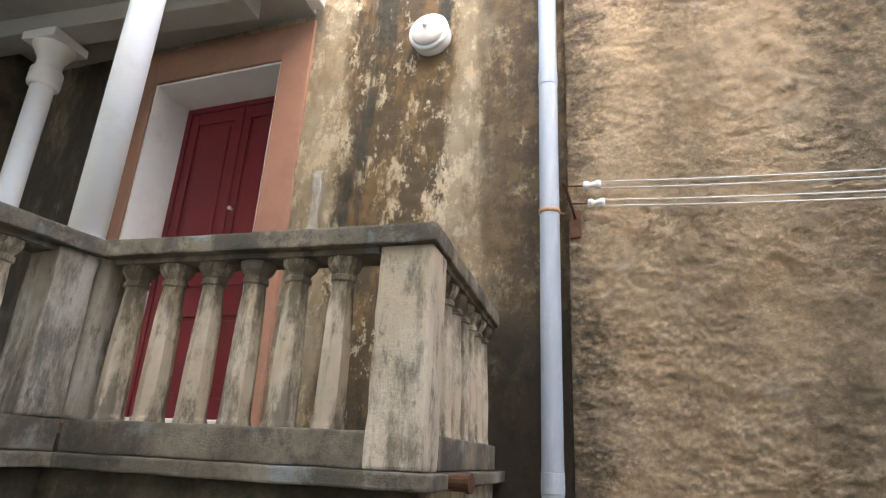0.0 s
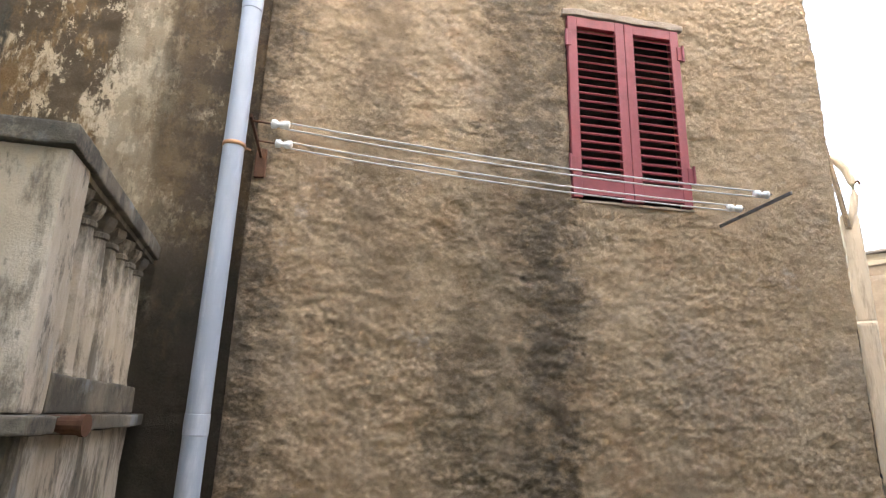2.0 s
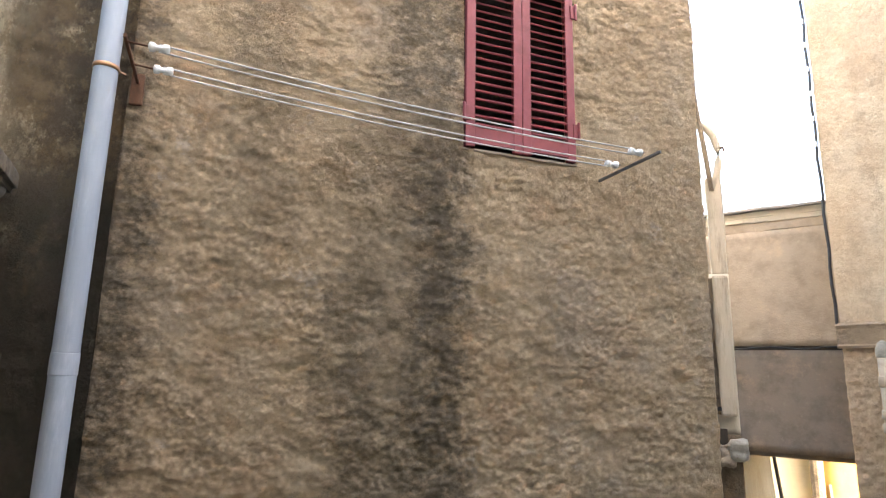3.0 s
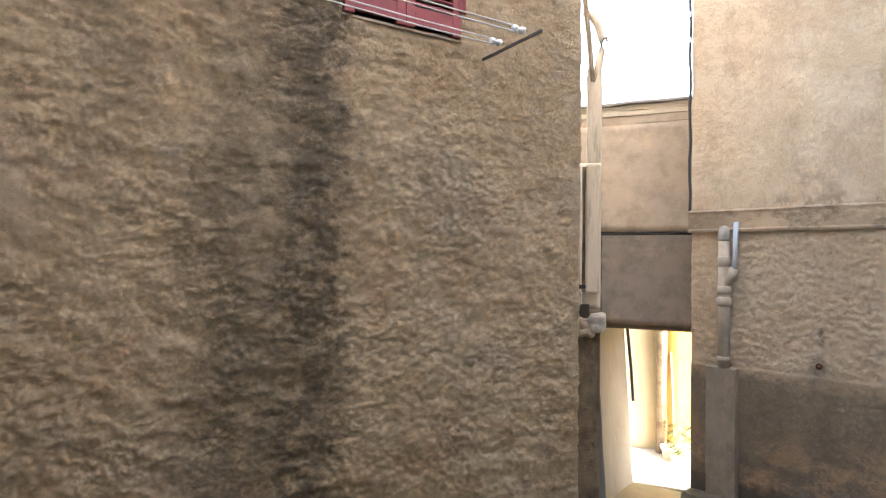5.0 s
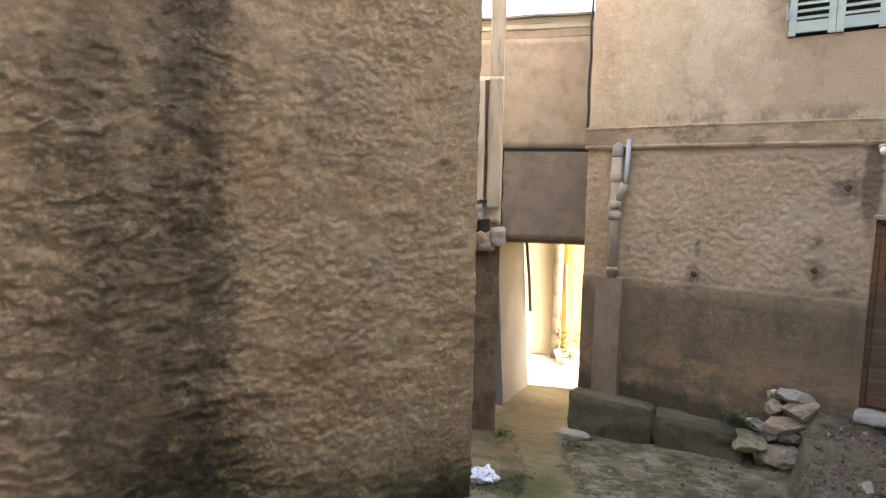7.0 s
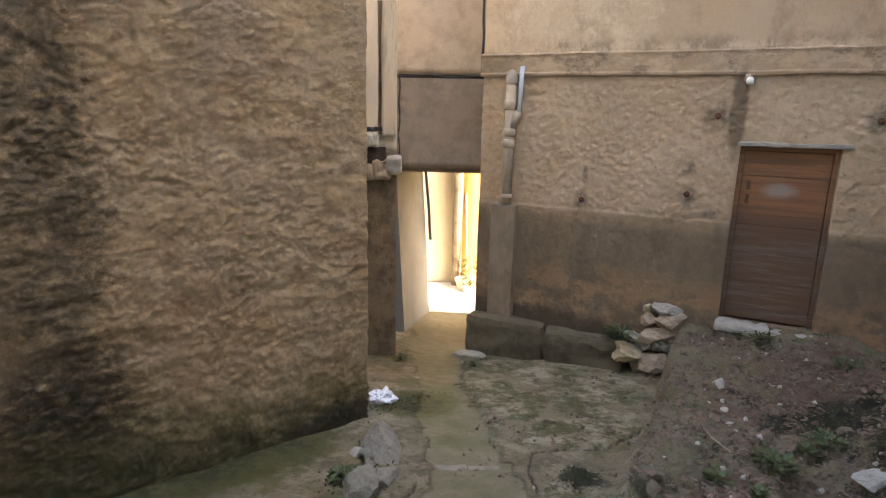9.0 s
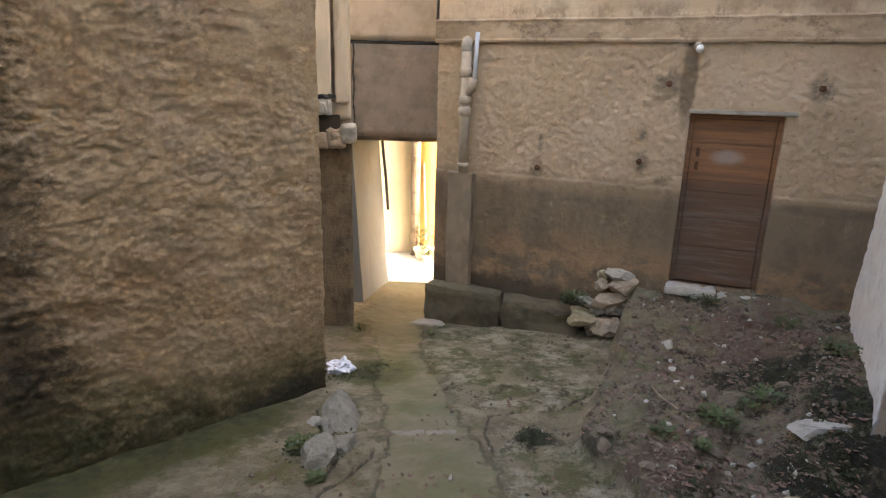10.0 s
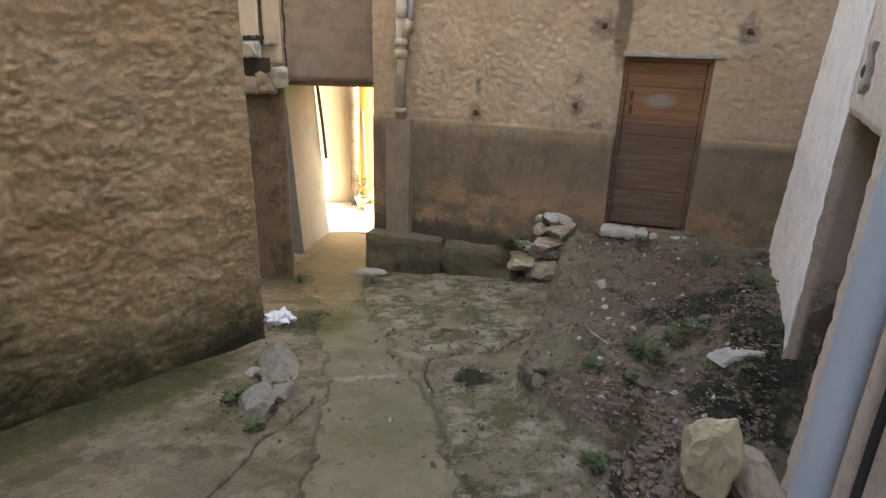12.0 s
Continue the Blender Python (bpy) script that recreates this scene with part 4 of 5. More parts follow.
# painted surround, reveals and red doors
bm = bmesh.new()
for b in ((D1[1] + 0.002, D1[1] + 0.262, -0.0, 0.045, 2.70, 5.79), (D1[0] - 0.26, D1[0] - 0.002, 0.0, 0.045, 2.70, 5.79), (D1[0], D1[1], 0.0, 0.045, 5.474, 5.79)):
    join(bm, box(*b, 0.004))
solid("trim_surround", worn(bm, 0.3, 0.006, 6), M["surround"], WA, "red-brown painted band round the door", "trim")
bm = bmesh.new()
for b in ((D1[0] + 0.001, D1[0] + 0.02, 0.02, 0.46, 2.70, 5.47), (D1[1] - 0.02, D1[1] - 0.001, 0.02, 0.46, 2.70, 5.47), (D1[0] + 0.02, D1[1] - 0.02, 0.02, 0.46, 5.45, 5.469)):
    join(bm, box(*b, 0.003))
solid("trim_reveal", bm, M["white_reveal"], WA, "white painted door reveal", "trim")
solid("door_sill", box(D1[0], D1[1], 0.03, 0.46, 2.62, 2.76, 0.008), M["white_reveal"], WA, "white painted threshold", "sill")


def double_door():
    t = thing("door_red", WA, "closed dark red panelled double door", "door")
    x0, x1, z0, z1, y = D1[0] + 0.02, D1[1] - 0.02, 2.76, 5.45, 0.40
    fr = bmesh.new()
    for b in ((x0, x0 + 0.05, y - 0.01, y + 0.08, z0, z1), (x1 - 0.05, x1, y - 0.01, y + 0.08, z0, z1), (x0 + 0.05, x1 - 0.05, y - 0.01, y + 0.08, z1 - 0.05, z1)):
        join(fr, box(*b, 0.004))
    part("frame", fr, M["door_red"], t)
    mid = (x0 + x1) / 2
    for a, b in ((x0 + 0.052, mid - 0.003), (mid + 0.003, x1 - 0.052)):
        leaf = box(a, b, y + 0.022, y + 0.05, z0 + 0.005, z1 - 0.055)
        leaf = part("leaf", leaf, M["door_red"], t)
        st = bmesh.new()
        for q in ((a, a + 0.085, z0 + 0.005, z1 - 0.055), (b - 0.085, b, z0 + 0.005, z1 - 0.055)):
            join(st, box(q[0], q[1], y + 0.002, y + 0.022, q[2], q[3], 0.004))
        part("stile", st, M["door_red"], leaf)
        for z, h in ((z0 + 0.005, 0.16), (z0 + 0.78, 0.10), (z0 + 1.02, 0.10), (z1 - 0.17, 0.115)):
            part("rail", box(a + 0.085, b - 0.085, y + 0.004, y + 0.022, z, z + h, 0.004), M["door_red"], leaf)
        for p0, p1 in ((z0 + 0.20, z0 + 0.74), (z0 + 1.16, z1 - 0.21)):
            part("panel", box(a + 0.12, b - 0.12, y + 0.010, y + 0.022, p0, p1, 0.009), M["door_red"], leaf)
    part("cover_strip", box(mid - 0.02, mid + 0.02, y - 0.012, y + 0.003, z0 + 0.01, z1 - 0.06, 0.006), M["door_red"], t)
    knob = lathe([(0.012, 0), (0.008, 0.02), (0.016, 0.03), (0.018, 0.042), (0.01, 0.05)], 14)
    bmesh.ops.transform(knob, matrix=Matrix.Translation((mid + 0.06, y + 0.004, 4.42)) @ Matrix.Rotation(radians(90), 4, "X"), verts=knob.verts)
    part("knob", knob, M["white_plastic"], t, "small pale door knob", True)


double_door()


def wall_lamp():
    t = thing("wall_lamp", WA @ pose(-1.325, -0.0, 5.40, 90, 0, 0), "round white bulkhead lamp on the stained wall", "lamp")
    part("base", lathe([(0.125, -0.05), (0.14, -0.04), (0.14, 0.03), (0.128, 0.045)], 32), M["white_plastic"], t, smooth=True)
    part("ring", lathe([(0.128, 0.045), (0.145, 0.05), (0.145, 0.075), (0.125, 0.08)], 32), M["white_plastic"], t, smooth=True)
    part("dome", lathe([(0.125, 0.08), (0.115, 0.105), (0.085, 0.125), (0.04, 0.135), (0.012, 0.136)], 32), M["white_plastic"], t, "white frosted dome", True)
    part("knob", lathe([(0.012, 0.13), (0.02, 0.145), (0.02, 0.16), (0.008, 0.166)], 16), M["white_plastic"], t, smooth=True)


wall_lamp()
solid("patch", worn(box(-2.145, -2.085, -0.004, 0.05, 3.9, 4.45, 0.01), 0.07, 0.022, 10), M["grey_stone"], WA, "bare grey cement patch on the plaster", "patch", kind="structure")


def drainpipe(m, x, y, z0, z1, r, clips, joints, label):
    t = thing("drainpipe", m, label, "pipe", "rainwater pipes")
    cuts = [z0] + sorted(joints) + [z1]
    for a, b in zip(cuts, cuts[1:]):
        part("length", tube([(x, y, q) for q in (a, a + 0.004, a + 0.008, (a + b) / 2, b - 0.008, b - 0.004, b)], r, 28), M["pipe"], t, smooth=True)
    for z in joints:
        part("socket", lathe([(r + 0.001, z - 0.10), (r + 0.003, z - 0.098), (r + 0.003, z - 0.094), (r + 0.003, z - 0.09), (r + 0.003, z - 0.01), (r + 0.003, z - 0.004), (r + 0.003, z - 0.002), (r + 0.001, z)], 28), M["pipe"], t, smooth=True).location = (x, y, 0)
    for z in clips:
        c = part("clip", lathe([(r + 0.001, z - 0.012), (r + 0.005, z - 0.01), (r + 0.005, z + 0.01), (r + 0.001, z + 0.012)], 28), M["copper"], t, "thin tarnished pipe clip", True)
        c.location = (x, y, 0)
        part("bolt", tube([(x + r, y + 0.02, z), (x + r + 0.025, y + 0.04, z)], 0.006, 8), M["copper"], c).location = (-x, -y, 0)
    return t


drainpipe(WA, -0.50, -0.065, 0.05, 8.0, 0.056, (3.955, 6.2), (2.56, 4.9), "blue-grey plastic rainwater pipe with thin clips")
drainpipe(WR, 5.42, -0.085, 0.8, 12.0, 0.05, (3.6, 6.2), (4.9,), "grey plastic rainwater pipe on the speckled wall")
t = thing("cable", WR, "black cable running down the speckled wall", "cable")
part("run", tube([(5.62, -0.03, 0.95), (5.61, -0.03, 1.4), (5.635, -0.03, 2.2), (5.62, -0.03, 5.0)], 0.012, 8), M["black"], t)

# ---- ochre wall: shutters and washing line ----


def shutter_pair(m, o, paint, slats, label, deep=0.0):
    """Two louvred leaves, each with stiles, rails, tilted slats and strap hinges."""
    x0, x1, z0, z1 = o
    mid = (x0 + x1) / 2
    for side, (a, b) in enumerate(((x0 + 0.006, mid - 0.002), (mid + 0.002, x1 - 0.006))):
        t = thing("shutter", m, label, "shutter", label.split(" louvred")[0] + " shutters")
        y0, y1 = -0.028 + deep, 0.008 + deep
        for q in ((a, a + 0.062), (b - 0.062, b)):
            part("stile", box(q[0], q[1], y0, y1, z0 + 0.004, z1 - 0.004, 0.004), M[paint], t)
        part("top_rail", box(a + 0.062, b - 0.062, y0 + 0.002, y1, z1 - 0.075, z1 - 0.004, 0.003), M[paint], t)
        part("bottom_rail", box(a + 0.062, b - 0.062, y0 + 0.002, y1, z0 + 0.03, z0 + 0.135, 0.003), M[paint], t)
        la, lb = z0 + 0.135, z1 - 0.075
        sl = box(a + 0.060, b - 0.060, -0.026, 0.026, -0.005, 0.005)
        bmesh.ops.rotate(sl, verts=sl.verts, cent=(0, 0, 0), matrix=Matrix.Rotation(radians(38), 3, "X"))
        me = mesh_of(sl, "slat", M[paint])
        for i in range(slats):
            s = new("slat", me)
            s.parent = t
            s.location = (0, -0.010 + deep, la + (lb - la) * (i + 0.5) / slats)
        hx = a if side == 0 else b
        for z in (z0 + 0.22, z1 - 0.18):
            h = part("hinge", box(hx - 0.02, hx + 0.02, y0 - 0.008, y0 + 0.004, z - 0.05, z + 0.05, 0.003), M[paint], t, "painted iron hinge")
            part("pin", tube([(hx + (0.018 if side else -0.018), y0 - 0.012, z - 0.06), (hx + (0.018 if side else -0.018), y0 - 0.012, z + 0.06)], 0.009, 8), M[paint], h)


shutter_pair(WA, SH, "red_paint", 19, "closed red louvred shutter leaf with painted hinges")
solid("window_1_back", box(SH[0], SH[1], 0.12, 0.16, SH[2], SH[3]), M["dark"], WA, "dark window behind the red shutters", "window")
solid("window_1_lintel", worn(box(SH[0] - 0.03, SH[1] + 0.03, -0.035, 0.1, SH[3] + 0.004, SH[3] + 0.05, 0.008), 0.07, 0.012, 10), M["stone"], WA, "thin chipped plaster lintel", "lintel")
solid("window_1_sill", worn(box(SH[0] - 0.01, SH[1] + 0.01, -0.012, 0.1, SH[2] - 0.018, SH[2] - 0.002, 0.003), 0.07, 0.004, 8), M["stone"], WA, "thin plaster sill edge under the red shutters", "sill")


def washing_line():
    t = thing("washing_line", WA, "washing line of white cords on two iron arms", "washing line")
    for name, x, z, out, mat in (("bracket", -0.36, 3.925, 0.50, "rust"), ("arm", 2.44, 3.775, 0.60, "steel")):
        a = part(name, box(x - 0.007, x + 0.007, -out, 0.03, z - 0.009, z + 0.009, 0.003), M[mat], t, "rusty iron arm" if mat == "rust" else "grey iron arm")
        if name == "bracket":
            part("plate", worn(box(x - 0.03, x + 0.03, -0.025, 0.02, z - 0.12, z + 0.05, 0.006), 0.05, 0.003, 3), M[mat], a)
    for y, zl, zr in ((-0.46, 3.912, 3.812), (-0.23, 3.917, 3.810)):
        xl, xr = -0.225, 2.375
        for x, z, s in ((xl, zl, 1), (xr, zr, -1)):
            p = lathe([(0.006, -0.045), (0.022, -0.04), (0.022, -0.02), (0.013, -0.012), (0.013, 0.012), (0.022, 0.02), (0.022, 0.04), (0.006, 0.045)], 14)
            bmesh.ops.transform(p, matrix=Matrix.Translation((x, y, z)) @ Matrix.Rotation(radians(90), 4, "Y"), verts=p.verts)
            b = part("insulator", p, M["white_plastic"], t, "white porcelain reel", True)
            part("hook", tube([(x - s * 0.04, y, z), (x - s * 0.135 if s > 0 else x + 0.065, y, z + 0.006)], 0.005, 8), M["rust" if s > 0 else "steel"], b)
        for dz in (0.017, -0.017):
            pts = [(xl + (xr - xl) * i / 24, y, zl + dz + (zr - zl) * i / 24 - 0.03 * (1 - (2 * i / 24 - 1) ** 2)) for i in range(25)]
            part("cord", tube(pts, 0.0042, 6), M["cord"], t, "", True)


washing_line()

# ---- passage ----
# neighbouring house behind the ochre one
PA = Vector((5.45, 4.20, 0))
WF = Matrix(((0.651, 0.759, 0, PA.x), (-0.759, 0.651, 0, PA.y), (0, 0, 1, 0), (0, 0, 0, 1)))
solid("wall_pier", wall_sheet(-1.9, 0.0, -1.2, 1.93, 0.05, 0.45, lambda x, z: cast(x, z, 31, 0.012, 0.12)), M["tan_pier"], WF, "brown weathered pier of the next house", "wall")
solid("wall_pier_upper", wall_sheet(-1.9, 0.0, 1.93, 3.55, 0.06, 0.45, lambda x, z: 0.02 + cast(x, z, 33, 0.006, 0.2)), M["pale"], WF, "pale plaster end wall of the next house", "wall")
solid("wall_pier_post", worn(box(-0.165, 0.0, 0.02, 0.22, 3.552, 4.62, 0.02), 0.3, 0.016, 8, 7), M["pale_stained"], WF, "stained pale post rising from the end wall", "post")
t = thing("drain_chute", WF, "pale boxed drain chute, broken off at its foot", "pipe")
part("shaft", worn(box(-0.40, -0.205, -0.10, 0.018, 2.12, 3.5, 0.02), 0.3, 0.01, 8), M["pale"], t)
part("casing", worn(box(-0.165, -0.01, -0.075, 0.018, 2.10, 3.53, 0.03), 0.3, 0.014, 8, 4), M["pale_stained"], t, "stained pale casing beside the chute")
part("joint", box(-0.21, -0.16, -0.03, 0.015, 2.12, 3.5), M["tan_pier"], t)
part("spout", worn(box(-0.42, -0.20, -0.16, 0.0, 1.99, 2.14, 0.03), 0.05, 0.018, 5), M["white_stone"], t)
part("strap", worn(box(-0.36, -0.16, -0.118, -0.101, 2.16, 2.20, 0.004), 0.04, 0.02, 5), M["black"], t)
# solid block on the pier face, coloured like an unlit hole
solid("recess_dark", box(-0.6, -0.12, -0.03, 0.012, 1.76, 1.985), M["dark"], WF, "near-black block standing in for the hole under the broken chute", "hole")
t = thing("stone_bracket", WF, "rough mortared stone bracket jutting from the pier", "stone")
for i, q in enumerate(((-0.62, -0.24, -0.10, 0.05, 1.62, 1.80), (-0.26, -0.05, -0.13, 0.05, 1.64, 1.84), (-0.12, 0.05, -0.15, 0.03, 1.70, 1.90))):
    part("lump", worn(box(*q, 0.04), 0.06, 0.035, 11, i * 2.3), M["stone" if i < 2 else "white_stone"], t, "", True)
t = thing("eave_strut", WF, "forked brown eave board and dark strut on the post", "strut")
part("board", tube([(-0.09, 0.06, 4.45), (-0.045, 0.06, 4.62), (-0.01, 0.06, 4.80), (-0.01, 0.06, 4.95), (-0.05, 0.06, 5.10), (-0.11, 0.06, 5.20), (-0.2, 0.06, 5.26)], 0.042, 10), M["pale_stained"], t, "rounded pale board", True)
part("strut", tube([(-0.24, 0.03, 5.95), (-0.20, 0.03, 5.45), (-0.15, 0.03, 5.0), (-0.10, 0.03, 4.46)], 0.028, 8), M["tan_pier"], t)
part("hook", tube([(-0.01, 0.05, 4.93), (0.04, 0.05, 4.95), (0.05, 0.05, 4.91)], 0.014, 8), M["rust"], t)
# covered bridge between the houses
WG = frame_matrix(30, 8.02)
solid("wall_bridge_lower", wall_sheet(-2.2, 0.55, 1.66, 2.80, 0.08, 1.1, lambda x, z: cast(x, z, 41, 0.003, 0.3)), M["bridge"], WG, "grey-brown rendered wall over the passage", "wall")
solid("wall_bridge_upper", wall_sheet(-2.2, 0.55, 2.845, 4.22, 0.08, 1.1, lambda x, z: cast(x, z, 43, 0.003, 0.3)), M["bridge_up"], WG, "tan rendered wall above the passage", "wall")
solid("bridge_joint", box(-2.2, 0.55, 0.03, 1.05, 2.80, 2.845), M["dark"], WG, "dark open joint between the bridge walls", "joint")
solid("bridge_floor", box(-2.2, 0.55, 0.1, 1.0, 1.60, 1.655), M["bridge"], WG, "underside of the covered bridge", "ceiling")
t = thing("cable", WG, "dark sagging cable along the bridge wall", "cable")
part("run", tube([(-2.2 + 2.7 * i / 20, -0.025 + 0.01 * math.sin(i * 2.1), 2.825 + 0.012 * math.sin(i * 1.3)) for i in range(21)], 0.010, 8), M["black"], t)

t = thing("cable", WG, "black cable hanging down the corner of the bridge", "cable")
part("run", tube([(-1.10 + 0.008 * math.sin(i * 1.7), -0.03, 2.80 - 0.11 * i) for i in range(11)], 0.013, 8), M["black"], t)


def roof_edge():
    t = thing("bridge_roof", WG, "low tiled roof edge of the bridge", "roof")
    part("coping", worn(box(-2.2, 0.5, 0.004, 1.1, 4.221, 4.33, 0.01), 0.12, 0.022, 16), M["bridge_up"], t)
    sheet = box(-2.2, 0.5, -0.06, 1.15, 4.47, 4.50)
    part("sheet", worn(sheet, 0.3, 0.012, 8), M["slate"], t, "thin grey roof sheet")
    for i, (y, z0, z1) in enumerate(((-0.012, 4.332, 4.39), (0.0, 4.393, 4.468))):
        part("course", worn(box(-2.2, 0.5, y, 1.1, z0, z1, 0.008), 0.12, 0.014, 14, i), M["pale"], t, "pale broken tile course")


roof_edge()
# pale battered wall under the bridge
bm = bmesh.new()
low, high = ((6.52, 4.93), (7.42, 5.17), (6.6, 6.2), (5.7, 5.9)), ((6.44, 5.05), (7.30, 5.28), (6.5, 6.3), (5.7, 6.0))
a = [bm.verts.new((x, y, -1.0)) for x, y in low]
b = [bm.verts.new((x, y, 1.62)) for x, y in high]
for i in range(4):
    bm.faces.new((a[i], a[(i + 1) % 4], b[(i + 1) % 4], b[i]))
bm.faces.new(b)
bmesh.ops.subdivide_edges(bm, edges=bm.edges, cuts=8, use_grid_fill=True)
bmesh.ops.recalc_face_normals(bm, faces=bm.faces)
solid("wall_passage", worn(bm, 0.3, 0.01), M["passage"], Matrix(), "whitewashed leaning wall of the passage, shade in its colour", "wall")
t = thing("conduit", Matrix(), "black conduit on the passage wall", "pipe")
part("run", tube([(7.31, 5.24, 1.65), (7.35, 5.19, 1.0), (7.375, 5.165, 0.5)], 0.022, 8), M["black"], t)
# sunlit yard beyond
# slab added over the ground; its paleness stands in for sunlight
solid("paving_yard", box(-3.2, 1.6, 1.0, 3.4, -0.9, -0.655), M["paving"], WG, "slab added over the yard ground, sunlight in its pale colour", "paving")
WY = frame_matrix(36, 10.75)
solid("wall_cream", wall_sheet(-3.0, 0.58, -1.2, 3.4, 0.3, 0.4, lambda x, z: 0), M["cream"], WY, "sunlit cream house wall", "wall")
solid("wall_yellow", wall_sheet(0.58, 4.0, -1.2, 3.4, 0.3, 0.4, lambda x, z: -0.12), M["yellow"], WY, "sunlit yellow house wall", "wall")
t = thing("downpipe", WY, "brown downpipe at the corner of the yellow house", "pipe")
part("run", tube([(0.60, -0.16, -0.7), (0.60, -0.16, 3.3)], 0.085, 12), M["tan_pier"], t)
for i, (x, y, s) in enumerate(((0.72, -0.40, 1.0), (0.98, -0.42, 1.0), (0.80, -0.62, 0.6))):
    p = WY @ Vector((x, y, 0))
    t = thing("flower_pot", pose(p.x, p.y, land(p.x, p.y)), "pale clay pot with a small plant", "pot", "pots in the yard")
    part("pot", lathe([(0.09 * s, 0), (0.13 * s, 0.18 * s), (0.15 * s, 0.2 * s), (0.15 * s, 0.24 * s), (0.12 * s, 0.24 * s), (0.10 * s, 0.2 * s)], 14), M["terracotta"], t)
    bm = bmesh.new()
    rnd = random.Random(i)
    for j in range(26):
        a, h = rnd.uniform(0, 6.3), rnd.uniform(0.25, 0.62) * s
        r = rnd.uniform(0.02, 0.13)
        c = Vector((r * math.cos(a), r * math.sin(a), h))
        u = Vector((math.cos(a + 1), math.sin(a + 1), 0.4)) * 0.035
        v = Vector((-math.sin(a), math.cos(a), 0.7)) * 0.06
        bm.faces.new([bm.verts.new(c + q) for q in (-v, u, v, -u)])
    part("leaves", bm, M["leaf"], t)
t = thing("broom", WY, "wooden broom leaning on the yellow wall", "broom")
part("stick", tube([(0.80, -0.33, -0.65), (0.74, -0.16, 1.0)], 0.02, 8), M["stone"], t)
part("brush", worn(box(0.72, 0.88, -0.38, -0.28, -0.70, -0.45, 0.02), 0.05, 0.01, 3), M["ochre_stone"], t)

# ---- tan wall: door, pipe, windows, plinth ----


def plank_door():
    t = thing("door_brown", WB, "closed weathered brown plank door, greyed towards its foot", "door")
    x0, x1, z0, z1, y = D2[0], D2[1], D2[2], D2[3], 0.09
    fr = bmesh.new()
    for b in ((x0 + 0.002, x0 + 0.045, y - 0.03, y + 0.06, z0, z1 - 0.002), (x1 - 0.045, x1 - 0.002, y - 0.03, y + 0.06, z0, z1 - 0.002), (x0 + 0.045, x1 - 0.045, y - 0.03, y + 0.06, z1 - 0.045, z1 - 0.002)):
        join(fr, box(*b, 0.004))
    part("frame", fr, M["boards"], t)
    a, b = x0 + 0.05, x1 - 0.05
    zs = (z0 + 0.02, z0 + 0.13, z0 + 0.42, z0 + 0.74, z0 + 1.02, z0 + 1.13, z0 + 1.52, z1 - 0.05)
    for i, (p, q) in enumerate(zip(zs, zs[1:])):
        bm = box(a, b, y + 0.003 * (i % 3), y + 0.04, p + 0.0015, q - 0.0015, 0.003)
        part("board", worn(bm, 0.2, 0.003, 6, i), M["boards"], t)
    part("weatherboard", worn(box(a, b, y - 0.03, y - 0.001, z0 + 0.03, z0 + 0.12, 0.01), 0.1, 0.005, 5), M["boards"], t, "worn grey weather board")
    for z in (1.58, 1.72):
        s = part("lock_plate", box(a + 0.05, a + 0.085, y - 0.006, y, z - 0.045, z + 0.045, 0.003), M["rust"], t)
        part("keyhole", tube([(a + 0.067, y - 0.012, z - 0.01), (a + 0.067, y - 0.004, z - 0.01)], 0.009, 8), M["dark"], s)


plank_door()
solid("door_2_lintel", worn(box(D2[0] - 0.02, D2[1] + 0.10, -0.055, 0.05, D2[3] + 0.003, D2[3] + 0.04, 0.008), 0.09, 0.012, 8), M["grey_stone"], WB, "thin chipped stone lintel", "lintel")
solid("door_2_back", box(D2[0], D2[1], 0.16, 0.2, D2[2] - 0.05, D2[3]), M["dark"], WB, "dark space behind the plank door", "door")
t = thing("door_step", WB, "broken white stone doorstep in two pieces", "step")
part("slab", worn(box(0.20, 0.70, -0.20, 0.085, 0.22, 0.305, 0.025), 0.12, 0.03, 5, 1), M["white_stone"], t)
part("slab", worn(box(0.72, 1.12, -0.16, 0.085, 0.20, 0.29, 0.025), 0.12, 0.03, 5, 5), M["white_stone"], t)
shutter_pair(WB, W2, "green_paint", 17, "closed grey-green louvred shutter leaf, paint peeling", deep=-0.02)
solid("window_2_back", box(W2[0], W2[1], 0.12, 0.16, W2[2], W2[3]), M["dark"], WB, "dark window behind the green shutters", "window")


